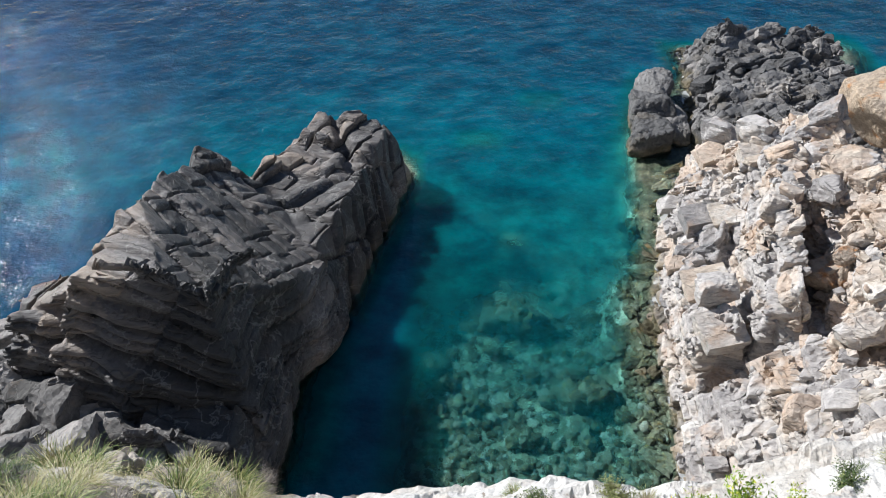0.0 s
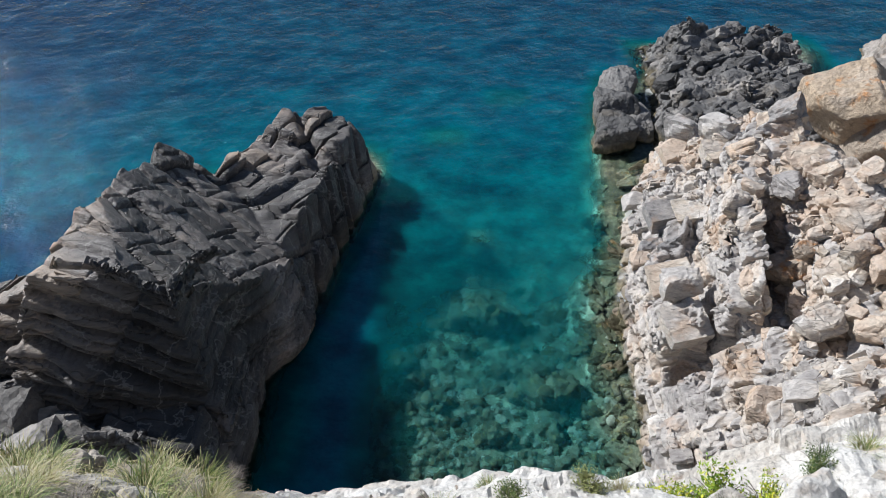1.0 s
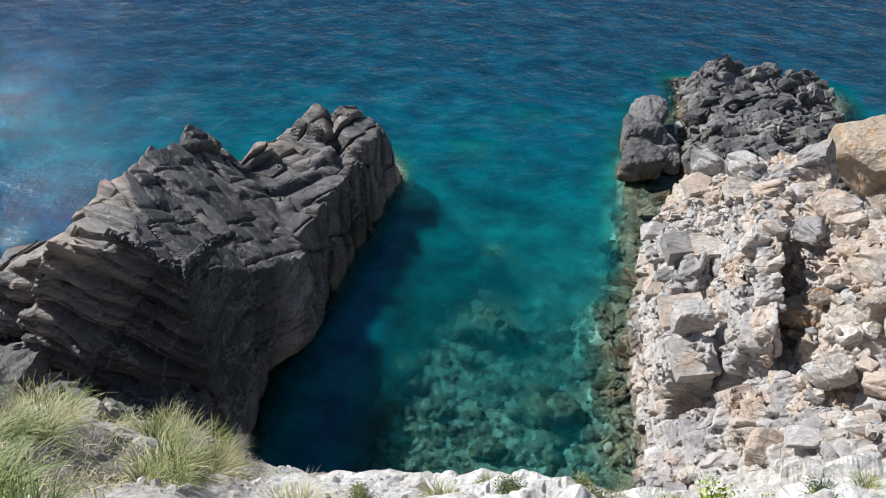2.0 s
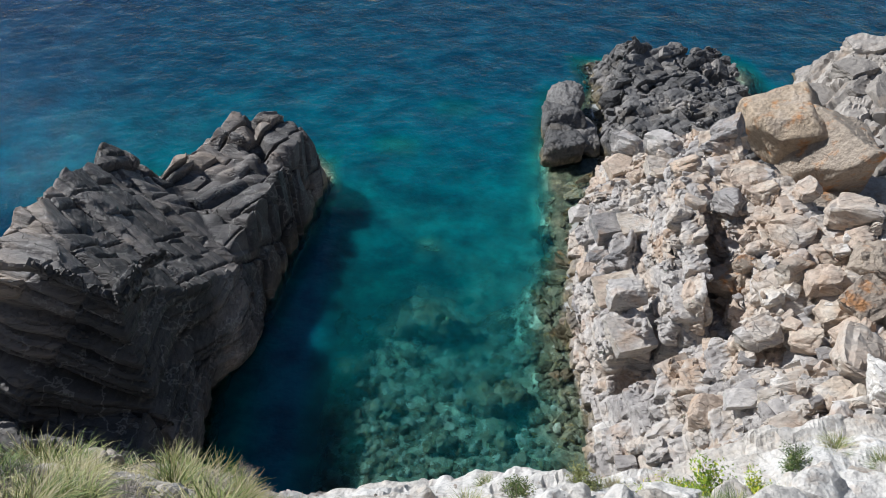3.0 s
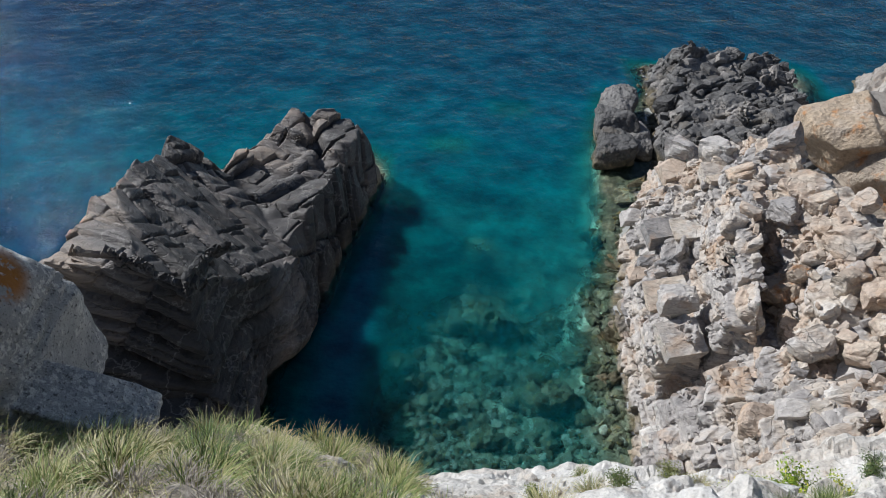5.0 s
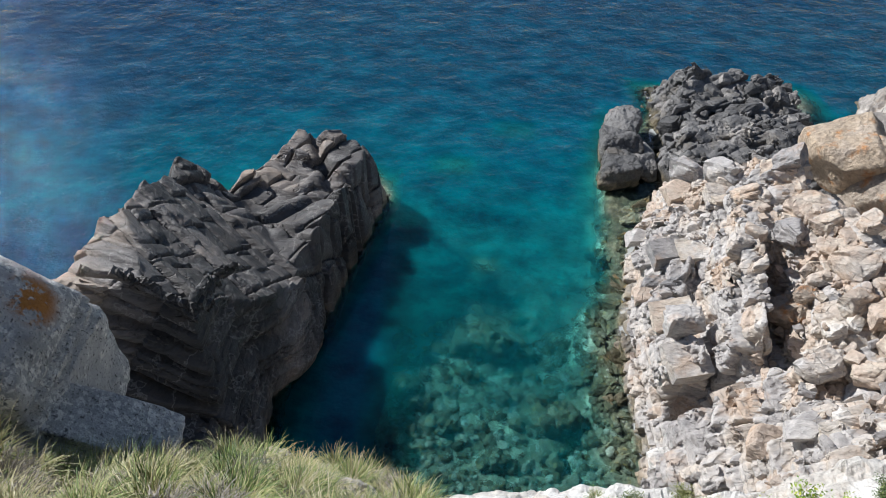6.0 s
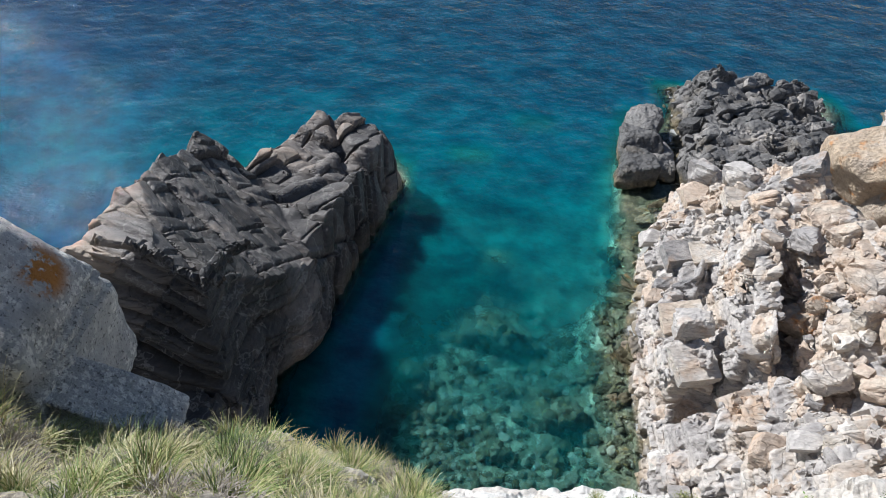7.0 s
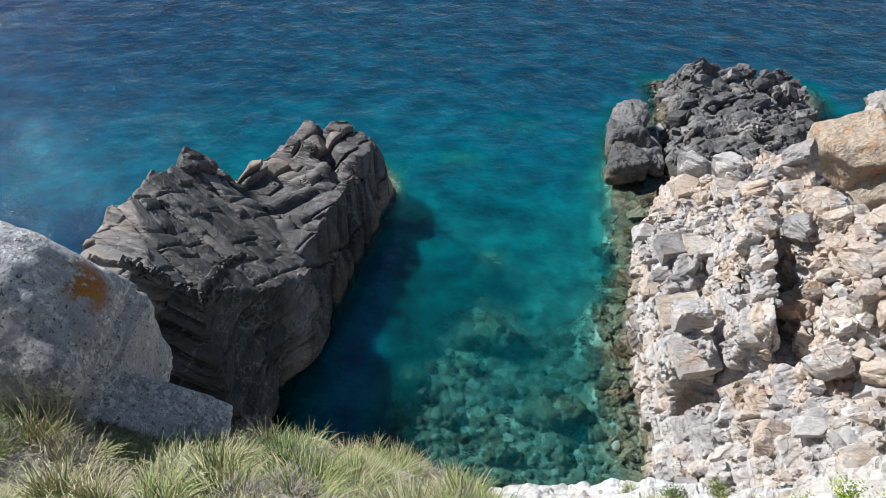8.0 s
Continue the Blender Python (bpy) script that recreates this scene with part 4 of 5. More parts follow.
def lay_blocks(thing, name, meshes, height, area, step, sizes, turn, wobble, seed, keep, sink=0.15, most=300, near=((0, 1), (1, 1))):
    """Blocks side by side over a stretch of a rock face, all in the same bedding."""
    rng = np.random.default_rng(seed)
    made = 0
    y = area[2]
    while y < area[3]:
        x = area[0] + rng.uniform(0, step[0])
        while x < area[1] and made < most:
            px, py = x + rng.normal(0, 0.25 * step[0]), y + rng.normal(0, 0.3 * step[1])
            z = float(height(np.array([px]), np.array([py]))[0])
            s = float(np.clip(rng.lognormal(0, 0.32), 0.5, 1.45)) * float(np.interp(py, near[0], near[1]))
            if keep(px, py, z) and rng.random() < 0.86:
                ob = part(name, meshes[rng.integers(len(meshes))], thing)
                sx, sy, sz = sizes[0] * s * rng.uniform(0.75, 1.3), sizes[1] * s * rng.uniform(0.75, 1.3), sizes[2] * s * rng.uniform(0.7, 1.3)
                tilt = [a + rng.normal(0, w) for a, w in zip(turn, wobble)]
                ob.matrix_world = pose(px, py, z - sink * sz + rng.normal(0, 0.12 * sz), *tilt) @ Matrix.Diagonal((sx, sy, sz, 1))
                made += 1
            x += step[0] * rng.uniform(0.7, 1.35)
        y += step[1]


pale_blocks = block_meshes("pale_block", PALE, 28, 900, n=10, cuts=4, rough=0.05, layers=0.06, round_off=1.3)
warm_blocks = block_meshes("tan_block", ORANGE, 9, 970, n=10, cuts=4, rough=0.05, layers=0.05, round_off=1.5)
crisp_blocks = block_meshes("pale_block", PALE, 26, 1900, n=8, cuts=5, rough=0.022, chip=0.98, layers=0.03, loose=0.7)
lay_blocks(cliff, "rock_block", crisp_blocks, cliff_height, (9.2, 16.5, 17.0, 46.0), (3.0, 2.6), (1.7, 1.25, 0.75), (12, -9, 8), (4, 4, 9), 904, lambda x, y, z: z > 0.5 and not open_gully(x, y) and y < 46.0 - 0.42 * (x - 13), sink=0.3, most=45, near=((24, 32), (0.75, 1.0)))
lay_blocks(cliff, "rock_block", [m for k, m in enumerate(pale_blocks) if (k * 0.6180339 + 0.13) % 1.0 > 0.45] + warm_blocks[:6], cliff_height, (16.2, 24.0, 15.5, 46.5), (2.6, 2.2), (2.0, 1.5, 1.2), (10, -13, 5), (6, 7, 14), 906,
           lambda x, y, z: z > 0.6 and not open_gully(x, y) and y < 46.0 - 0.42 * (x - 13), sink=0.3, most=90, near=((24, 32), (0.72, 1.0)))
small_blocks = block_meshes("small_block", PALE, 14, 940, n=5, cuts=4, rough=0.06, layers=0.04, round_off=1.0)
lay_blocks(cliff, "rock_chip", small_blocks, cliff_height, (14.5, 23.0, 17.0, 45.0), (1.2, 1.0), (0.62, 0.46, 0.36), (9, -11, 4), (14, 14, 40), 903, lambda x, y, z: z > 0.3 and y < 45.5 - 0.42 * (x - 13), sink=0.1, most=160)
head_blocks = block_meshes("head_block", HEAD, 12, 980, n=8, cuts=5, rough=0.05, layers=0.07)
lay_blocks(headland, "rock_block", head_blocks, headland_height, (25.0, 46.0, 24.0, 63.0), (3.0, 2.6), (2.8, 2.3, 1.7), (10, -10, 20), (9, 9, 20), 981, lambda x, y, z: z > 1.0, most=120)
grey_blocks = block_meshes("grey_block", GREY, 18, 930, n=8, cuts=6, chip=0.85, rough=0.05, layers=0.05, round_off=0.5)
lay_blocks(platform, "rock_block", grey_blocks, platform_height, (14.0, 29.6, 46.0, 66.5), (2.2, 2.0), (1.2, 1.0, 0.95), (8, 5, 20), (13, 13, 40), 931, lambda x, y, z: z > 0.7 and x > 14.2, sink=0.4, most=80)


# ---- rubble shore beside the slab rock ----
def rubble_height(x, y):
    wx, wy = x + 0.8 * noise2(x, y, 3.0, 3, 91), y + 0.8 * noise2(x, y, 3.0, 3, 92)
    z = np.min([(28.2 + 0.12 * (-20 - wx) - wy) * 0.9, 3.6 + 0.10 * (22 - wy), (-12.6 - wx) * 1.6], 0) + 0.5 * noise2(x, y, 2.0, 2, 93)
    return np.maximum(z, -8.0)


shore = tagged(new("rubble_shore"), "dark stony shore of broken rock below the cliff", "rock")
p, nrm = sheet(np.arange(-48, -11, 0.2), 7.0, 32.0, 150, rubble_height)
p, keys, tone = broken(p, nrm, [(turned(20, 10, 30), (1.4, 1.2, 1.0), 0.3, 0.6, 0.4, 0.16, 0.4)], rough=0.1, rough_size=0.5, seed=29)
pieces(shore, "rock_block", p, nrm, keys, tone, GREY, lambda x, y, z: (z > 0) & (y > 17) & (x > -34), most=120, least=10, rest_label="small dark rubble")


def boulder(name, place, size, seed, mat, label, category="boulder", group="", level=4, turn=(0, 0, 0), rough=0.05, flat=(), sharp=16.0, cuts=9, smooth=False):
    v, f = stone_points(size, seed, level, cuts, rough, sharp, flat)
    tone = np.full(len(v), (seed * 0.6180339) % 1.0)
    ob = new(name, mesh_of(name, v, f, mat, tone, smooth))
    ob.matrix_world = pose(*place, *turn)
    return tagged(ob, label, category, group)


def block(name, place, size, seed, mat, label, category="boulder", group="", n=10, turn=(0, 0, 0), rough=0.03, cuts=7, chip=0.8, round_off=0.0):
    v, f = block_points(size, seed, n, cuts, rough, chip, 0.0, round_off)
    ob = new(name, mesh_of(name, v, f, mat, np.full(len(v), (seed * 0.6180339) % 1.0)))
    ob.matrix_world = pose(*place, *turn)
    return tagged(ob, label, category, group)


RUBBLE = [(-22.0, 23.8, 3.58), (-24.2, 24.5, 3.03), (-19.8, 23.1, 1.6), (-18.8, 22.0, 2.1), (-20.3, 21.1, 3.4), (-23.5, 21.3, 2.3), (-17.5, 21.6, 1.8), (-24.0, 25.9, 2.0), (-27.4, 28.0, 2.4),
          (-25.7, 25.3, 2.1), (-23.9, 22.8, 2.3), (-25.5, 23.6, 2.0), (-21.8, 22.0, 1.9), (-15.2, 21.2, 1.7), (-21.5, 20.2, 2.8), (-16.5, 20.6, 1.6), (-18.9, 23.9, 1.3), (-26.8, 26.6, 1.8), (-28.6, 27.2, 2.2), (-23.0, 24.9, 1.6), (-20.9, 23.2, 1.5), (-22.9, 22.6, 1.4), (-24.8, 22.4, 1.6), (-19.3, 20.6, 1.7), (-26.3, 24.4, 1.7), (-22.3, 20.9, 1.6), (-20.0, 22.2, 1.3), (-25.0, 26.9, 1.5)]
for n, (x, y, s) in enumerate(RUBBLE):
    rng = np.random.default_rng(300 + n)
    h = float(rubble_height(np.array([x]), np.array([y]))[0])
    block("boulder", (x, y, h + 0.2 * s), (0.50 * s, 0.42 * s, 0.38 * s), 300 + n, SHORE, "angular grey boulder lying on the rubble shore", group="boulders of the rubble shore",
          turn=(rng.uniform(-30, 30), rng.uniform(-30, 30), rng.uniform(0, 180)), cuts=9, chip=0.68, rough=0.06)


# weed-covered stones in the shallows along the foot of the pale cliff
shallows = tagged(new("shallow_reef"), "brown and grey weed-covered stones just under the water", "rock")
reef_stones = [mesh_of("reef_stone", *block_points((0.5, 0.5, 0.5), 1010 + k, 8, 7, 0.10, 0.7), ALGAE, np.full(len(BOXES[8][0]), 0.15 + 0.1 * k)) for k in range(8)]
rng = np.random.default_rng(1011)
for n in range(130):
    y = rng.uniform(23.5, 61.0)
    wall = float(np.interp(y, [10, 24, 35, 42, 46, 52, 61], [8.6, 8.9, 9.3, 11, 12.2, 14.6, 16.2]))
    x = wall + (rng.uniform(-1.9, 0.5) if y < 42 else rng.uniform(-2.6, 0.6))
    s = rng.uniform(0.5, 1.5)
    ob = part("stone", reef_stones[n % 8], shallows)
    ob.matrix_world = pose(x, y, -0.62 + 0.25 * (x - wall) + rng.uniform(-0.15, 0.2), rng.uniform(-20, 20), rng.uniform(-20, 20), rng.uniform(0, 360)) @ Matrix.Diagonal((1.3 * s, s, 0.8 * s, 1))

sea_rock = tagged(new("sea_rock"), "rounded dark grey ridge of rock beside the platform", "rock")
for n, (x, y, z, sx, sy, sz) in enumerate([(11.7, 51.9, 0.2, 1.7, 2.1, 1.7), (12.2, 54.6, 0.4, 1.7, 2.2, 1.9), (12.9, 57.6, 0.3, 1.5, 2.2, 1.8), (13.5, 53.6, 0.0, 1.4, 2.6, 1.2)]):
    v, f = stone_points((1.12 * sx, 1.05 * sy, 1.12 * sz), 391 + n, 6, 10, 0.10, 11.0)
    part("rock_lump", mesh_of("rock_lump", v + (x, y, z), f, GREY, np.full(len(v), 0.2 + 0.2 * n)), sea_rock)

block("boulder", (-30.4, 31.0, 0.3), (1.5, 1.3, 1.5), 396, SHORE, "dark boulder standing in the sea beside the rubble shore", cuts=9, chip=0.7, rough=0.06)
v, f = stone_points((1.5, 2.6, 1.1), 398, 5, 8, 0.12, 9.0)
tagged(new("sunken_rock", mesh_of("sunken_rock", v + (31.0, 64.0, -1.0), f, HEAD, np.full(len(v), 0.9))), "pale rock just under the water beside the platform", "rock")

# ---- big boulders and fallen blocks on the pale cliff ----
giant = tagged(new("boulder"), "huge tan boulder with orange weathered top and diagonal crack", "boulder")
for n, (name, place, size, planes) in enumerate([
        ("upper_half", (25.2, 44.2, 7.3), (2.9, 3.4, 3.1), ((-0.30, 0.12, 0.94, 0.66), (-0.1, -0.88, -0.42, 0.56), (-0.72, -0.45, -0.5, 0.62), (0.6, -0.2, 0.78, 0.74), (-0.9, -0.4, 0.1, 0.9), (-0.5, -0.62, 0.6, 0.80))),
        ("lower_half", (27.1, 41.6, 6.3), (3.1, 3.5, 3.8), ((0.10, -0.88, -0.45, 0.52), (-0.6, -0.7, -0.3, 0.60), (0.25, 0.1, 0.96, 0.80), (-0.75, -0.2, 0.6, 0.66), (0.9, -0.35, 0.2, 0.8), (-0.9, -0.4, -0.1, 0.74))),
        ("foot_slab", (25.4, 38.6, 4.9), (2.6, 1.3, 0.8), ((0.1, -0.3, 1.0, 0.75),))]):
    v, f = stone_points(size, 402 + n, 6, 4, 0.05, 30.0, planes)
    part(name, mesh_of(name, v + place, f, ORANGE, np.full(len(v), (0.75, 0.35, 0.3)[n])), giant)
BLOCKS = [(17.8, 21.3, 3.1), (20.4, 37.0, 3.4), (19.2, 26.8, 1.9), (21.0, 40.6, 2.4), (18.7, 40.2, 2.3), (19.1, 30.9, 2.4), (16.5, 30.4, 2.5), (18.3, 28.3, 1.9), (15.7, 24.9, 2.1), (20.2, 25.1, 2.1),
          (12.4, 21.6, 1.7), (11.2, 30.4, 2.2), (16.9, 18.6, 1.8), (22.0, 30.8, 2.7), (15.0, 45.4, 2.5), (17.5, 24.2, 1.5), (15.9, 42.3, 2.4), (18.9, 22.6, 1.6), (19.5, 23.8, 1.8), (21.5, 27.5, 2.4),
          (17.0, 27.0, 1.3), (20.6, 33.2, 1.6), (17.4, 34.6, 1.9), (19.0, 34.4, 1.5), (22.4, 35.6, 1.4), (21.2, 22.0, 2.0), (18.2, 19.4, 1.5), (20.0, 20.6, 1.7), (16.2, 38.4, 1.8), (14.2, 33.4, 1.6)]
for n, (x, y, s) in enumerate(BLOCKS):
    rng = np.random.default_rng(420 + n)
    h = float(cliff_height(np.array([x]), np.array([y]))[0])
    tan = n in (1, 6, 9, 19)
    block("boulder", (x, y, h + 0.14 * s), (0.46 * s, 0.38 * s, 0.32 * s), 420 + n, ORANGE if tan else PALE,
            "blocky tan boulder resting on the pale rock face" if tan else "blocky pale grey boulder resting on the rock face", group="boulders on the rock face",
            turn=(rng.uniform(-15, 25), rng.uniform(-35, 5), rng.uniform(-60, 60)), cuts=6, chip=0.8, rough=0.05, round_off=1.6)

# ---- stones on the sea floor ----
STONE = rock_material("sea_stone", [(0.1, (0.045, 0.042, 0.023)), (0.35, (0.095, 0.092, 0.058)), (0.6, (0.16, 0.155, 0.115)), (0.9, (0.33, 0.32, 0.265))], grain=0.3, patch=1.0, stain=(0.28, 0.2, 0.05), stain_amount=0.4, wet=0.0)
BIG = [(-4.8, 30.8, 3.2), (4.8, 28.0, 3.5), (0.8, 34.3, 4.1), (0.7, 40.4, 2.6), (-1.7, 52.4, 5.2), (3.1, 37.3, 1.6), (3.0, 33.5, 2.2), (-3.7, 29.2, 2.1), (4.4, 26.0, 2.4), (-0.3, 31.5, 1.8), (6.5, 31.4, 2.2),
       (-1.9, 27.7, 2.1), (1.1, 25.2, 2.0), (-4.8, 26.8, 2.0), (-6.3, 28.3, 1.7), (7.9, 34.2, 1.5), (3.9, 30.0, 1.8), (6.4, 26.5, 2.1), (-1.8, 34.2, 2.2), (2.5, 27.9, 1.7), (1.5, 29.9, 1.8), (3.6, 32.1, 1.5),
       (-3.7, 34.1, 1.9), (5.6, 34.6, 1.9), (8.0, 28.9, 1.8), (3.7, 58.3, 5.5)]
stones = [mesh_of("sea_stone", *stone_points((1, 1, 1), 500 + k, 3, 9, 0.13, 6.0), STONE, np.full(len(BALLS[3][0]), 0.1 + 0.07 * k), True) for k in range(8)]
weedy = [mesh_of("weedy_stone", *stone_points((1, 1, 1), 540 + k, 4, 11, 0.22, 7.0), ALGAE, np.full(len(BALLS[4][0]), 0.3 + 0.05 * k), True) for k in range(8)]
rng = np.random.default_rng(7)
spots = []
for n, (x, y, size) in enumerate(BIG):
    count = int(2 + 1.6 * size)
    for k in range(count):
        a, r = rng.uniform(0, 2 * np.pi), 0.34 * size * math.sqrt(k / count)
        spots.append((x + r * math.cos(a), y + 0.8 * r * math.sin(a), size * rng.uniform(0.38, 0.62), 0.10 * size * (1 - k / count), True))
while len(spots) < 300:
    spots.append((rng.uniform(-8.5, 9.0), 22 + 16 * rng.random() ** 1.5, rng.uniform(0.35, 0.95), 0.0, False))
for n, (x, y, size, lift, mound) in enumerate(spots):
    h = float(seabed_height(np.array([x]), np.array([y]))[0])
    ob = part("stone", (weedy if mound and n % 3 else stones)[n % 8], seabed)
    ob.matrix_world = pose(x, y, h + 0.08 * size + lift, rng.uniform(-20, 20), rng.uniform(-20, 20), rng.uniform(0, 360)) @ Matrix.Diagonal((0.52 * size, 0.42 * size, 0.40 * size, 1))
# cobbles between the larger stones
rng = np.random.default_rng(517)
sv, sf, st, base = [], [], [], 0
round_v, round_f = stone_points((1, 1, 1), 519, 2, 8, 0.10, 5.0)
xs, ys = rng.uniform(-8.5, 9.0, 2600), 22 + 20 * rng.random(2600) ** 1.4
hs = seabed_height(xs, ys)
for x, y, h in zip(xs, ys, hs):
    size = 0.09 + 0.26 * rng.random() ** 2
    sv.append(round_v * (size * rng.uniform(0.8, 1.4), size, 0.6 * size) @ turned(0, 0, rng.uniform(0, 360)).T + (x, y, h + 0.02))
    sf.append(round_f + base)
    st.append(np.full(len(round_v), rng.random()))
    base += len(round_v)
part("cobbles", mesh_of("cobbles", np.concatenate(sv), np.concatenate(sf), STONE, np.concatenate(st), True), seabed, "rounded cobbles on the sea floor")["kind"] = "stuff"


# ---- lichen-covered boulder at the edge of the slope ----
def lichen_rock():
    m, t, bsdf = nodes_of("lichen_granite")
    pos = t.nodes.new("ShaderNodeNewGeometry").outputs["Position"]
    col = palette(t, cloud(t, pos, 0.5, 6, 0.65), [(0.32, (0.27, 0.275, 0.285)), (0.5, (0.43, 0.432, 0.44)), (0.68, (0.56, 0.555, 0.545))])
    # pale crusts, thickest high up the stone, dark specks and one rust-coloured growth
    crust = math_node(t, "MULTIPLY", span(t, cloud(t, pos, 0.055, 6, 0.75), 0.49, 0.56, 0, 0.9), span(t, cloud(t, pos, 0.35, 3), 0.42, 0.56, 0.12, 1.0))
    col = mixed(t, crust, col, (0.78, 0.77, 0.74))
    col = mixed(t, span(t, cloud(t, pos, 0.03, 4, 0.7), 0.57, 0.63, 0, 0.85), col, (0.07, 0.07, 0.072))
    off = t.nodes.new("ShaderNodeVectorMath")
    off.operation = "DISTANCE"
    t.links.new(pos, off.inputs[0])
    off.inputs[1].default_value = (-4.80, 5.64, 31.53)
    growth = math_node(t, "MULTIPLY", span(t, off.outputs["Value"], 0.10, 0.26, 1.0, 0.0), span(t, cloud(t, pos, 0.13, 5, 0.65), 0.42, 0.50))
    col = mixed(t, growth, col, (0.42, 0.17, 0.03))
    t.links.new(col, bsdf.inputs["Base Color"])
    bsdf.inputs["Roughness"].default_value = 0.9
    relief = math_node(t, "ADD", cloud(t, pos, 0.03, 4, 0.7), math_node(t, "MULTIPLY", cloud(t, pos, 0.2, 6, 0.6), 2.5))
    bumped(t, bsdf, relief, 1.0, 0.045)
    return m


LICHEN = lichen_rock()
big = tagged(new("boulder"), "large grey boulder with pale and orange lichen, split low down", "boulder")
v, f = stone_points((1.05, 0.70, 1.01), 611, 6, 0, 0.03, 17.0, ((0.38, 0.90, 0.61, 0.97), (0.855, 0.065, 0.79, 0.98), (-0.15, -1.30, 1.62, 0.77), (-0.37, -0.53, 0.31, 0.74), (0.33, 0.81, 0.51, 0.93)))
out = v / np.linalg.norm(v, axis=1, keepdims=True)
v = v + (-5.69, 5.57, 30.99)
# a level split low down, a short upright crack beside the orange growth and a shallow seam
wander = 0.05 * fbm(v / 0.25, 3, 613)
low_split = np.exp(-((v[:, 2] - 30.99 - 0.10 * (v[:, 0] + 5.0) + wander) / 0.020) ** 2)
upright = np.exp(-((v[:, 0] + 4.66 - 0.25 * (v[:, 2] - 31.3) + 0.6 * wander) / 0.014) ** 2) * ramp(v[:, 2], 31.02, 31.1) * ramp(v[:, 2], 31.75, 31.6)
seam = np.exp(-((v[:, 2] - 31.13 - 0.05 * (v[:, 0] + 5.0) - 0.7 * wander) / 0.011) ** 2) * ramp(v[:, 0], -5.15, -4.95)
v = v - out * (0.09 * low_split + 0.045 * upright + 0.03 * seam)[:, None] + out * (0.02 * fbm(v / 0.12, 4, 614))[:, None]
part("boulder_body", mesh_of("boulder_body", v, f, LICHEN, smooth=True), big)
for n, (place, size, turn) in enumerate([((-4.46, 5.26, 30.62), (0.54, 0.26, 0.16), (6, 32, 8)), ((-4.76, 4.92, 30.62), (0.44, 0.20, 0.14), (10, 33, 10))]):
    v, f = stone_points(size, 617 + 2 * n, 5, 4, 0.04, 24.0, ((0.0, 0.0, 1.0, 0.85), (0.8, -0.6, 0.0, 0.9), (-0.9, 0.3, 0.0, 0.9)))
    v = v @ turned(*turn).T
    part("split_slab", mesh_of("split_slab", v + place, f, LICHEN, smooth=True), big, "broken grey slab under the boulder")


# ---- grass, shrubs and stones on the slope ----
def leaf_material(name, stops, through_light=0.25):
    m, t, bsdf = nodes_of(name)
    att = t.nodes.new("ShaderNodeAttribute")
    att.attribute_name = "tone"
    info = t.nodes.new("ShaderNodeObjectInfo")
    v = math_node(t, "ADD", att.outputs["Fac"], math_node(t, "MULTIPLY", math_node(t, "SUBTRACT", info.outputs["Random"], 0.42), 0.5))
    t.links.new(palette(t, v, stops), bsdf.inputs["Base Color"])
    bsdf.inputs["Roughness"].default_value = 0.6
    bsdf.inputs["Specular IOR Level"].default_value = 0.3
    return m


GRASS = leaf_material("grass_blades", [(0.05, (0.06, 0.10, 0.03)), (0.28, (0.15, 0.22, 0.055)), (0.46, (0.28, 0.325, 0.105)), (0.66, (0.45, 0.395, 0.19)), (0.95, (0.56, 0.50, 0.34))])
SHRUB = leaf_material("shrub_leaves", [(0.1, (0.05, 0.09, 0.03)), (0.5, (0.14, 0.19, 0.06)), (0.9, (0.30, 0.30, 0.12))])
YELLOW = leaf_material("yellow_green_leaves", [(0.1, (0.10, 0.20, 0.03)), (0.5, (0.28, 0.38, 0.04)), (0.9, (0.60, 0.55, 0.05))])
HEATH = leaf_material("dry_twigs", [(0.1, (0.10, 0.08, 0.065)), (0.5, (0.25, 0.215, 0.185)), (0.9, (0.42, 0.38, 0.34))])


def blades(count, radius, length, lean, seed, dry, width=0.006):
    """Grass blades that spring from a small foot and bow outwards."""
    rng = np.random.default_rng(seed)
    a, r = rng.uniform(0, 2 * np.pi, count), radius * np.sqrt(rng.random(count))
    foot = np.stack([r * np.cos(a), r * np.sin(a), np.full(count, -0.04)], -1)
    b = a + rng.normal(0, 0.5, count)
    out = np.stack([np.cos(b), np.sin(b), 0 * b], -1)
    side = np.stack([-np.sin(b), np.cos(b), 0 * b], -1)
    ln = length * rng.uniform(0.45, 1.15, count)
    ang = lean * rng.uniform(0.25, 1.1, count)
    v = []
    for t, w in ((0.0, 1.0), (0.4, 0.9), (0.75, 0.6)):
        bow = ang * (0.4 + t)
        c = foot + (out * np.sin(bow)[:, None] + np.array([0, 0, 1]) * np.cos(bow)[:, None]) * (ln * t)[:, None]
        v += [c - side * width * w, c + side * width * w]
    bow = ang * 1.45
    v.append(foot + (out * np.sin(bow)[:, None] + np.array([0, 0, 1]) * np.cos(bow)[:, None]) * ln[:, None])
    v = np.stack(v, 1).reshape(-1, 3)
    base = np.array([[0, 1, 3], [0, 3, 2], [2, 3, 5], [2, 5, 4], [4, 5, 6]])
    f = (base[None] + 7 * np.arange(count)[:, None, None]).reshape(-1, 3)
    tone = np.repeat(np.clip(rng.normal(dry, 0.22, count), 0, 1), 7)
    return v, f, tone


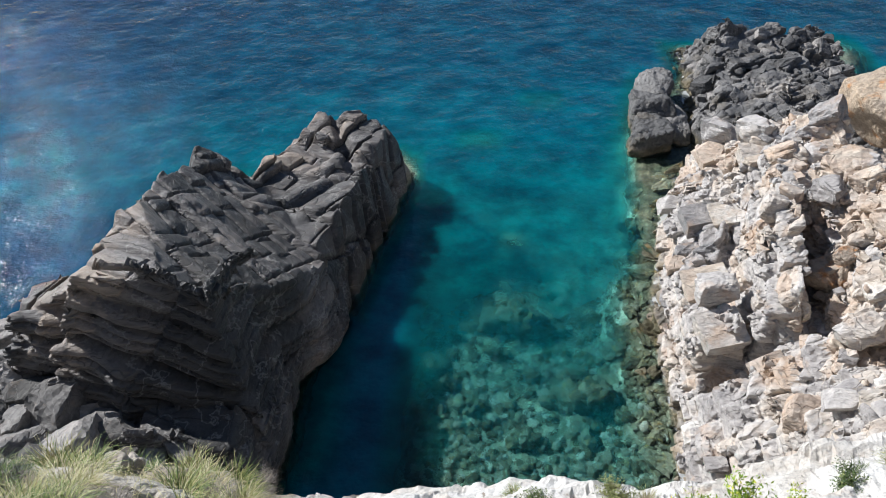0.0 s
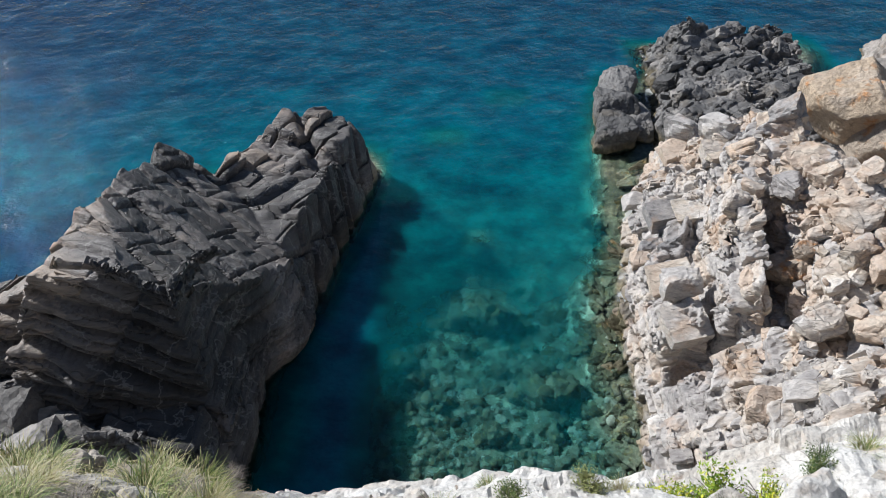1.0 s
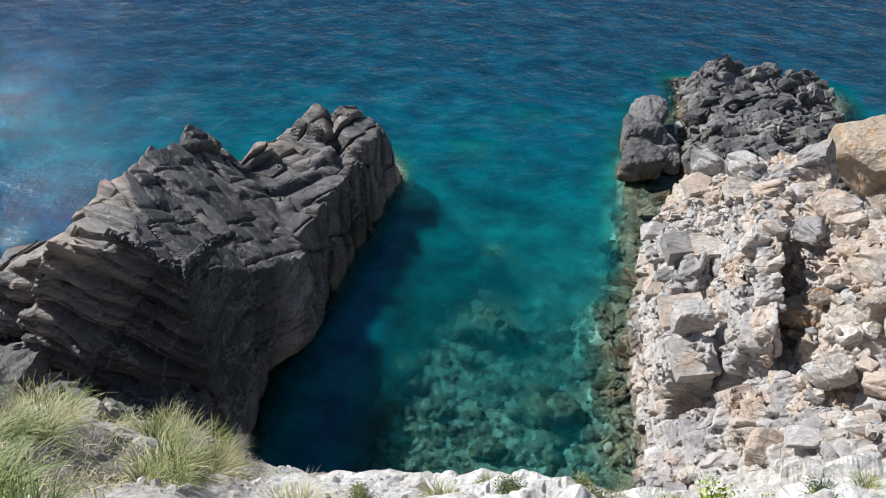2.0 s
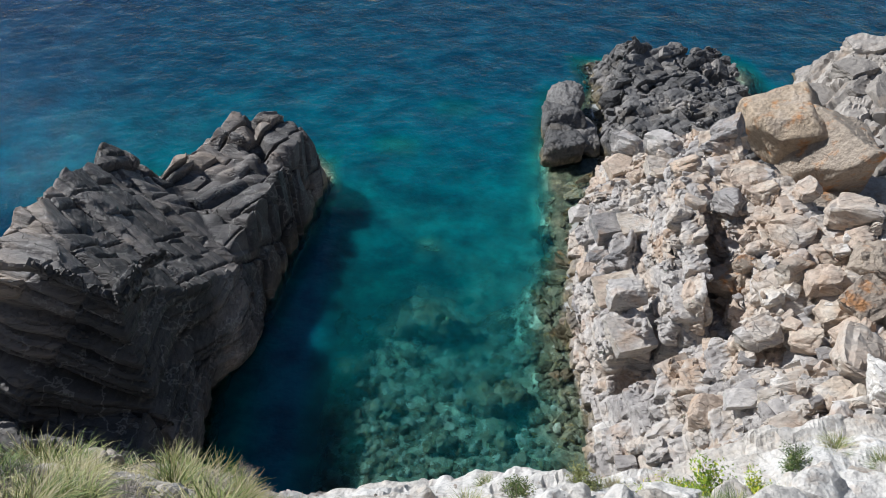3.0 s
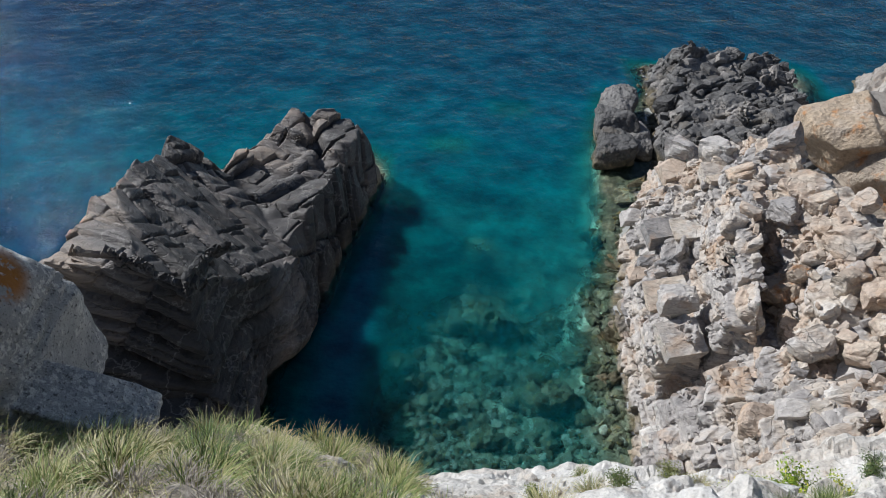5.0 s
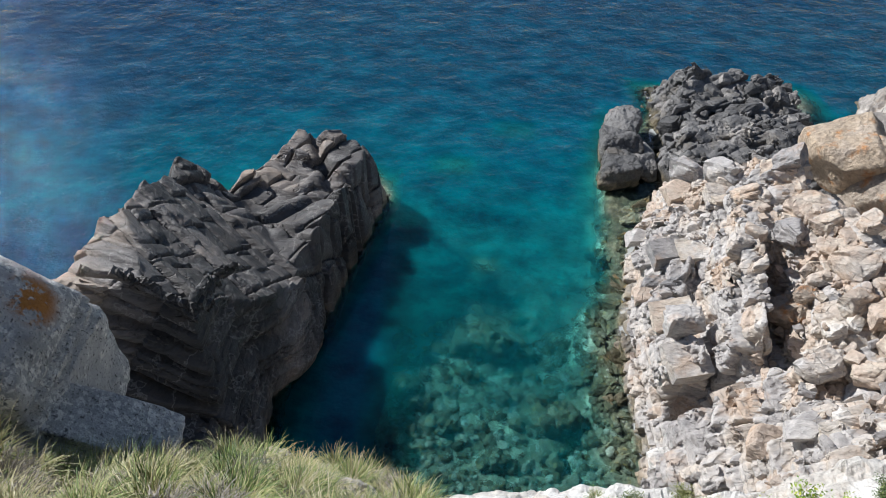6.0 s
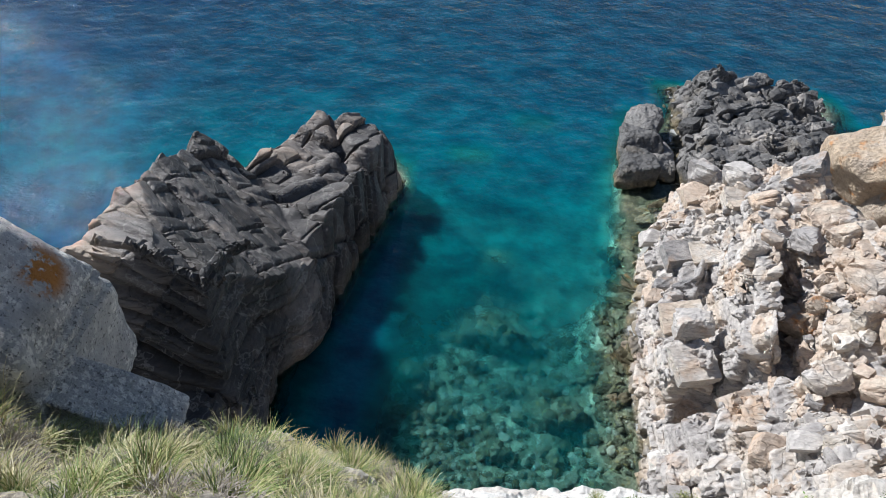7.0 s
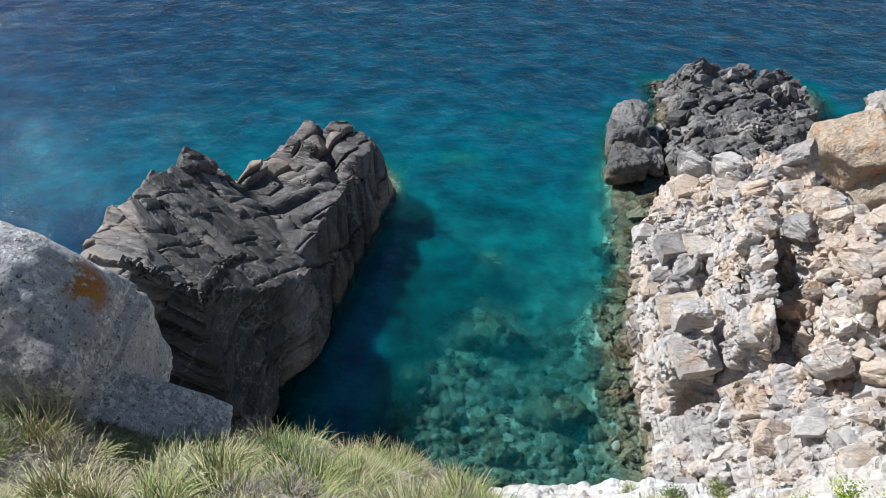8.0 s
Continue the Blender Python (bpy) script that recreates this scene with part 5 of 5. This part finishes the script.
def leaves(count, size, leaf, seed, dome=0.7, stems=14):
    """A small rounded shrub: stems and many small pointed leaves."""
    rng = np.random.default_rng(seed)
    d = rng.normal(size=(count, 3))
    d[:, 2] = np.abs(d[:, 2])
    d /= np.linalg.norm(d, axis=1, keepdims=True)
    clump = rng.normal(size=(stems, 3))
    clump[:, 2] = np.abs(clump[:, 2])
    clump /= np.linalg.norm(clump, axis=1, keepdims=True)
    k = rng.integers(0, stems, count)
    c = (clump[k] * 0.75 + d * 0.32) * rng.uniform(0.45, 1.0, count)[:, None] * np.array([size, size, size * dome])
    u = rng.normal(size=(count, 3))
    u /= np.linalg.norm(u, axis=1, keepdims=True)
    w = np.cross(u, d)
    w /= np.linalg.norm(w, axis=1, keepdims=True) + 1e-6
    s = leaf * rng.uniform(0.6, 1.3, count)[:, None]
    v = np.stack([c - u * s, c + w * s * 0.4, c + u * s, c - w * s * 0.4], 1).reshape(-1, 3)
    f = np.arange(count * 4).reshape(-1, 4)
    return v, f, np.repeat(np.clip(0.25 + 0.6 * rng.random(count) * (0.5 + c[:, 2] / (size * dome)), 0, 1), 4)


def planted(x, y, sink=0.02):
    return float(ground_height(np.array([x]), np.array([y]))[0]) - sink


TUFTS = [mesh_of("blades", *(lambda r: (r[0], r[1], GRASS, r[2]))(blades(360, 0.15, 0.30, 1.35, 700 + k, 0.24 + 0.085 * k, 0.0028))) for k in range(6)]
TWIGS = [mesh_of("twigs", *(lambda r: (r[0], r[1], HEATH, r[2]))(blades(420, 0.20, 0.15, 1.5, 730 + k, 0.5, 0.0022))) for k in range(3)]


def tussock(x, y, scale, k, dry_twigs=False):
    ob = new("grass_tussock", (TWIGS if dry_twigs else TUFTS)[k % (3 if dry_twigs else 6)])
    ob.matrix_world = pose(x, y, planted(x, y), 14 + 10 * math.sin(k * 2.1), 8 * math.cos(k * 1.7), k * 67.0) @ Matrix.Scale(scale, 4)
    return tagged(ob, "dry grey-brown twiggy cushion on the slope" if dry_twigs else ("green tussock of long grass blades" if k % 6 < 3 else "yellowing tussock of long dry grass"),
                  "grass", "tussocks on the slope")


rng = np.random.default_rng(77)
count = 0
for n in range(270):
    x, y = rng.uniform(-6.0, -2.15), rng.uniform(3.0, 6.25)
    bare = float(noise2(np.array([x]), np.array([y]), 0.7, 2, 79)[0])
    if x > -2.5 and y > 5.6 or x < -4.0 and y > 4.95 or bare < -0.26 and y < 5.4:
        continue
    tussock(x, y, rng.uniform(0.4, 0.95), n, rng.random() < 0.34)
for n, (x, y, s) in enumerate([(-2.16, 4.68, 0.7), (-1.33, 4.26, 0.75), (-0.73, 5.2, 0.7), (-1.9, 3.7, 0.8), (0.1, 4.4, 0.7), (0.5, 4.6, 0.8), (0.75, 4.75, 0.8), (-0.35, 6.5, 0.5), (0.9, 6.4, 0.6), (2.7, 6.5, 0.7),
                               (1.0, 5.0, 0.8), (3.1, 6.6, 0.8), (3.4, 6.3, 0.8), (-1.1, 3.9, 0.6), (1.5, 5.2, 0.6)]):
    tussock(x, y, 0.8 * s, n + 3)
for n, (x, y, s) in enumerate([(-4.85, 4.62, 0.95), (-5.15, 4.68, 1.1), (-5.5, 4.72, 1.1), (-5.85, 4.78, 1.2), (-4.55, 4.58, 0.8), (-5.3, 4.45, 1.0), (-5.0, 4.35, 0.9), (-5.7, 4.5, 1.0), (-4.3, 4.78, 0.7), (-4.05, 4.86, 0.7), (-4.5, 4.7, 0.7), (-3.8, 5.0, 0.6), (-4.15, 4.6, 0.8)]):
    tussock(x, y, s, 2 * n + 1)
# short dead grass between the tussocks
mat_v, mat_f, mat_t = blades(9000, 1.0, 0.12, 1.2, 780, 0.55, 0.0022)
where = np.random.default_rng(781).uniform((-6.2, 2.9), (-2.0, 6.15), (9000, 2))
where[:, 0] -= 0.35 * np.random.default_rng(782).random(9000) * (where[:, 1] > 5.6)
mat_v = mat_v.reshape(-1, 7, 3)
mat_v = mat_v - (mat_v[:, :1] + mat_v[:, 1:2]) / 2
mat_v = mat_v + np.concatenate([where, ground_height(where[:, 0], where[:, 1])[:, None]], 1)[:, None]
tagged(new("grass_mat", mesh_of("grass_mat", mat_v.reshape(-1, 3), mat_f, GRASS, mat_t)), "short dead straw-coloured grass covering the slope", "grass", kind="stuff")
stalks = blades(18, 0.06, 0.72, 0.5, 790, 0.85, 0.003)
ob = new("grass_clump", mesh_of("grass_clump", stalks[0], stalks[1], GRASS, stalks[2]))
ob.matrix_world = pose(-4.72, 4.62, planted(-4.72, 4.62))
tagged(ob, "tall thin dry grass stalks beside the boulder", "grass")


def shrub(x, y, size, seed, mat, label):
    thing = tagged(new("shrub"), label, "shrub", "shrubs on the slope")
    thing.matrix_world = pose(x, y, planted(x, y), 10, 0, seed * 31)
    v, f, tone = leaves(1500, size, size * 0.055, seed)
    part("foliage", mesh_of("foliage", v, f, mat, tone), thing)
    v, f, tone = blades(40, size * 0.2, size * 0.8, 1.0, seed + 1, 0.3, 0.004)
    part("stems", mesh_of("stems", v, f, HEATH, tone), thing)


# gravel and chips of stone on the bare slope
rng = np.random.default_rng(850)
chips = [block_points((1, 1, 1), 851 + k, 3, 5, 0.08, 0.75) for k in range(6)]
cv, cf, ct, base = [], [], [], 0
for n in range(700):
    x, y = rng.uniform(-2.6, 4.2), rng.uniform(3.0, 6.6)
    v, f = chips[n % 6]
    s = 0.006 + 0.022 * rng.random() ** 3
    v = v * s @ turned(*rng.uniform(0, 360, 3)).T + (x, y, planted(x, y, -0.01))
    cv.append(v)
    cf.append(f + base)
    ct.append(np.full(len(v), rng.random()))
    base += len(v)
tagged(new("gravel", mesh_of("gravel", np.concatenate(cv), np.concatenate(cf), ROUGH_GROUND, np.concatenate(ct))), "pale gravel and stone chips on the slope", "gravel", kind="stuff")
shrub(1.5, 5.95, 0.40, 801, YELLOW, "low bright yellow-green flowering shrub at the cliff edge")
shrub(1.95, 6.02, 0.30, 802, YELLOW, "small bright yellow-green flowering shrub at the cliff edge")
shrub(1.08, 5.92, 0.30, 807, YELLOW, "small bright yellow-green flowering shrub at the cliff edge")
shrub(2.6, 6.45, 0.24, 803, SHRUB, "small dull green shrub between pale stones")
shrub(-0.2, 5.9, 0.22, 804, SHRUB, "small dull green shrub on the pale rock")
shrub(0.6, 6.45, 0.24, 805, SHRUB, "small grey-green shrub at the cliff edge")
shrub(-1.2, 5.0, 0.16, 806, SHRUB, "small dull green shrub on the pale rock")
LOOSE = [(-0.44, 4.35, 0.36), (-0.05, 4.55, 0.42), (0.35, 4.85, 0.40), (0.75, 5.3, 0.36), (-0.75, 4.1, 0.3), (-3.5, 6.0, 0.2), (0.15, 5.5, 0.3), (1.15, 5.25, 0.34), (-0.2, 5.15, 0.26), (2.2, 5.8, 0.4),
         (2.9, 6.0, 0.45), (-1.6, 5.6, 0.2), (-1.0, 6.2, 0.2), (-3.57, 5.92, 0.26), (0.55, 4.25, 0.5), (0.95, 4.6, 0.42), (1.35, 4.9, 0.5), (1.75, 5.15, 0.4), (0.2, 4.15, 0.3), (2.3, 5.4, 0.45)]
for n, (x, y, s) in enumerate(LOOSE):
    boulder("stone", (x, y, planted(x, y) + 0.12 * s), (0.55 * s, 0.45 * s, 0.42 * s), 830 + n, ROUGH_GROUND, "weathered whitish stone lying on the slope", "stone", "stones on the slope",
            level=4, turn=(n * 13 % 40, n * 29 % 30, n * 47), cuts=12, sharp=13, rough=0.11)
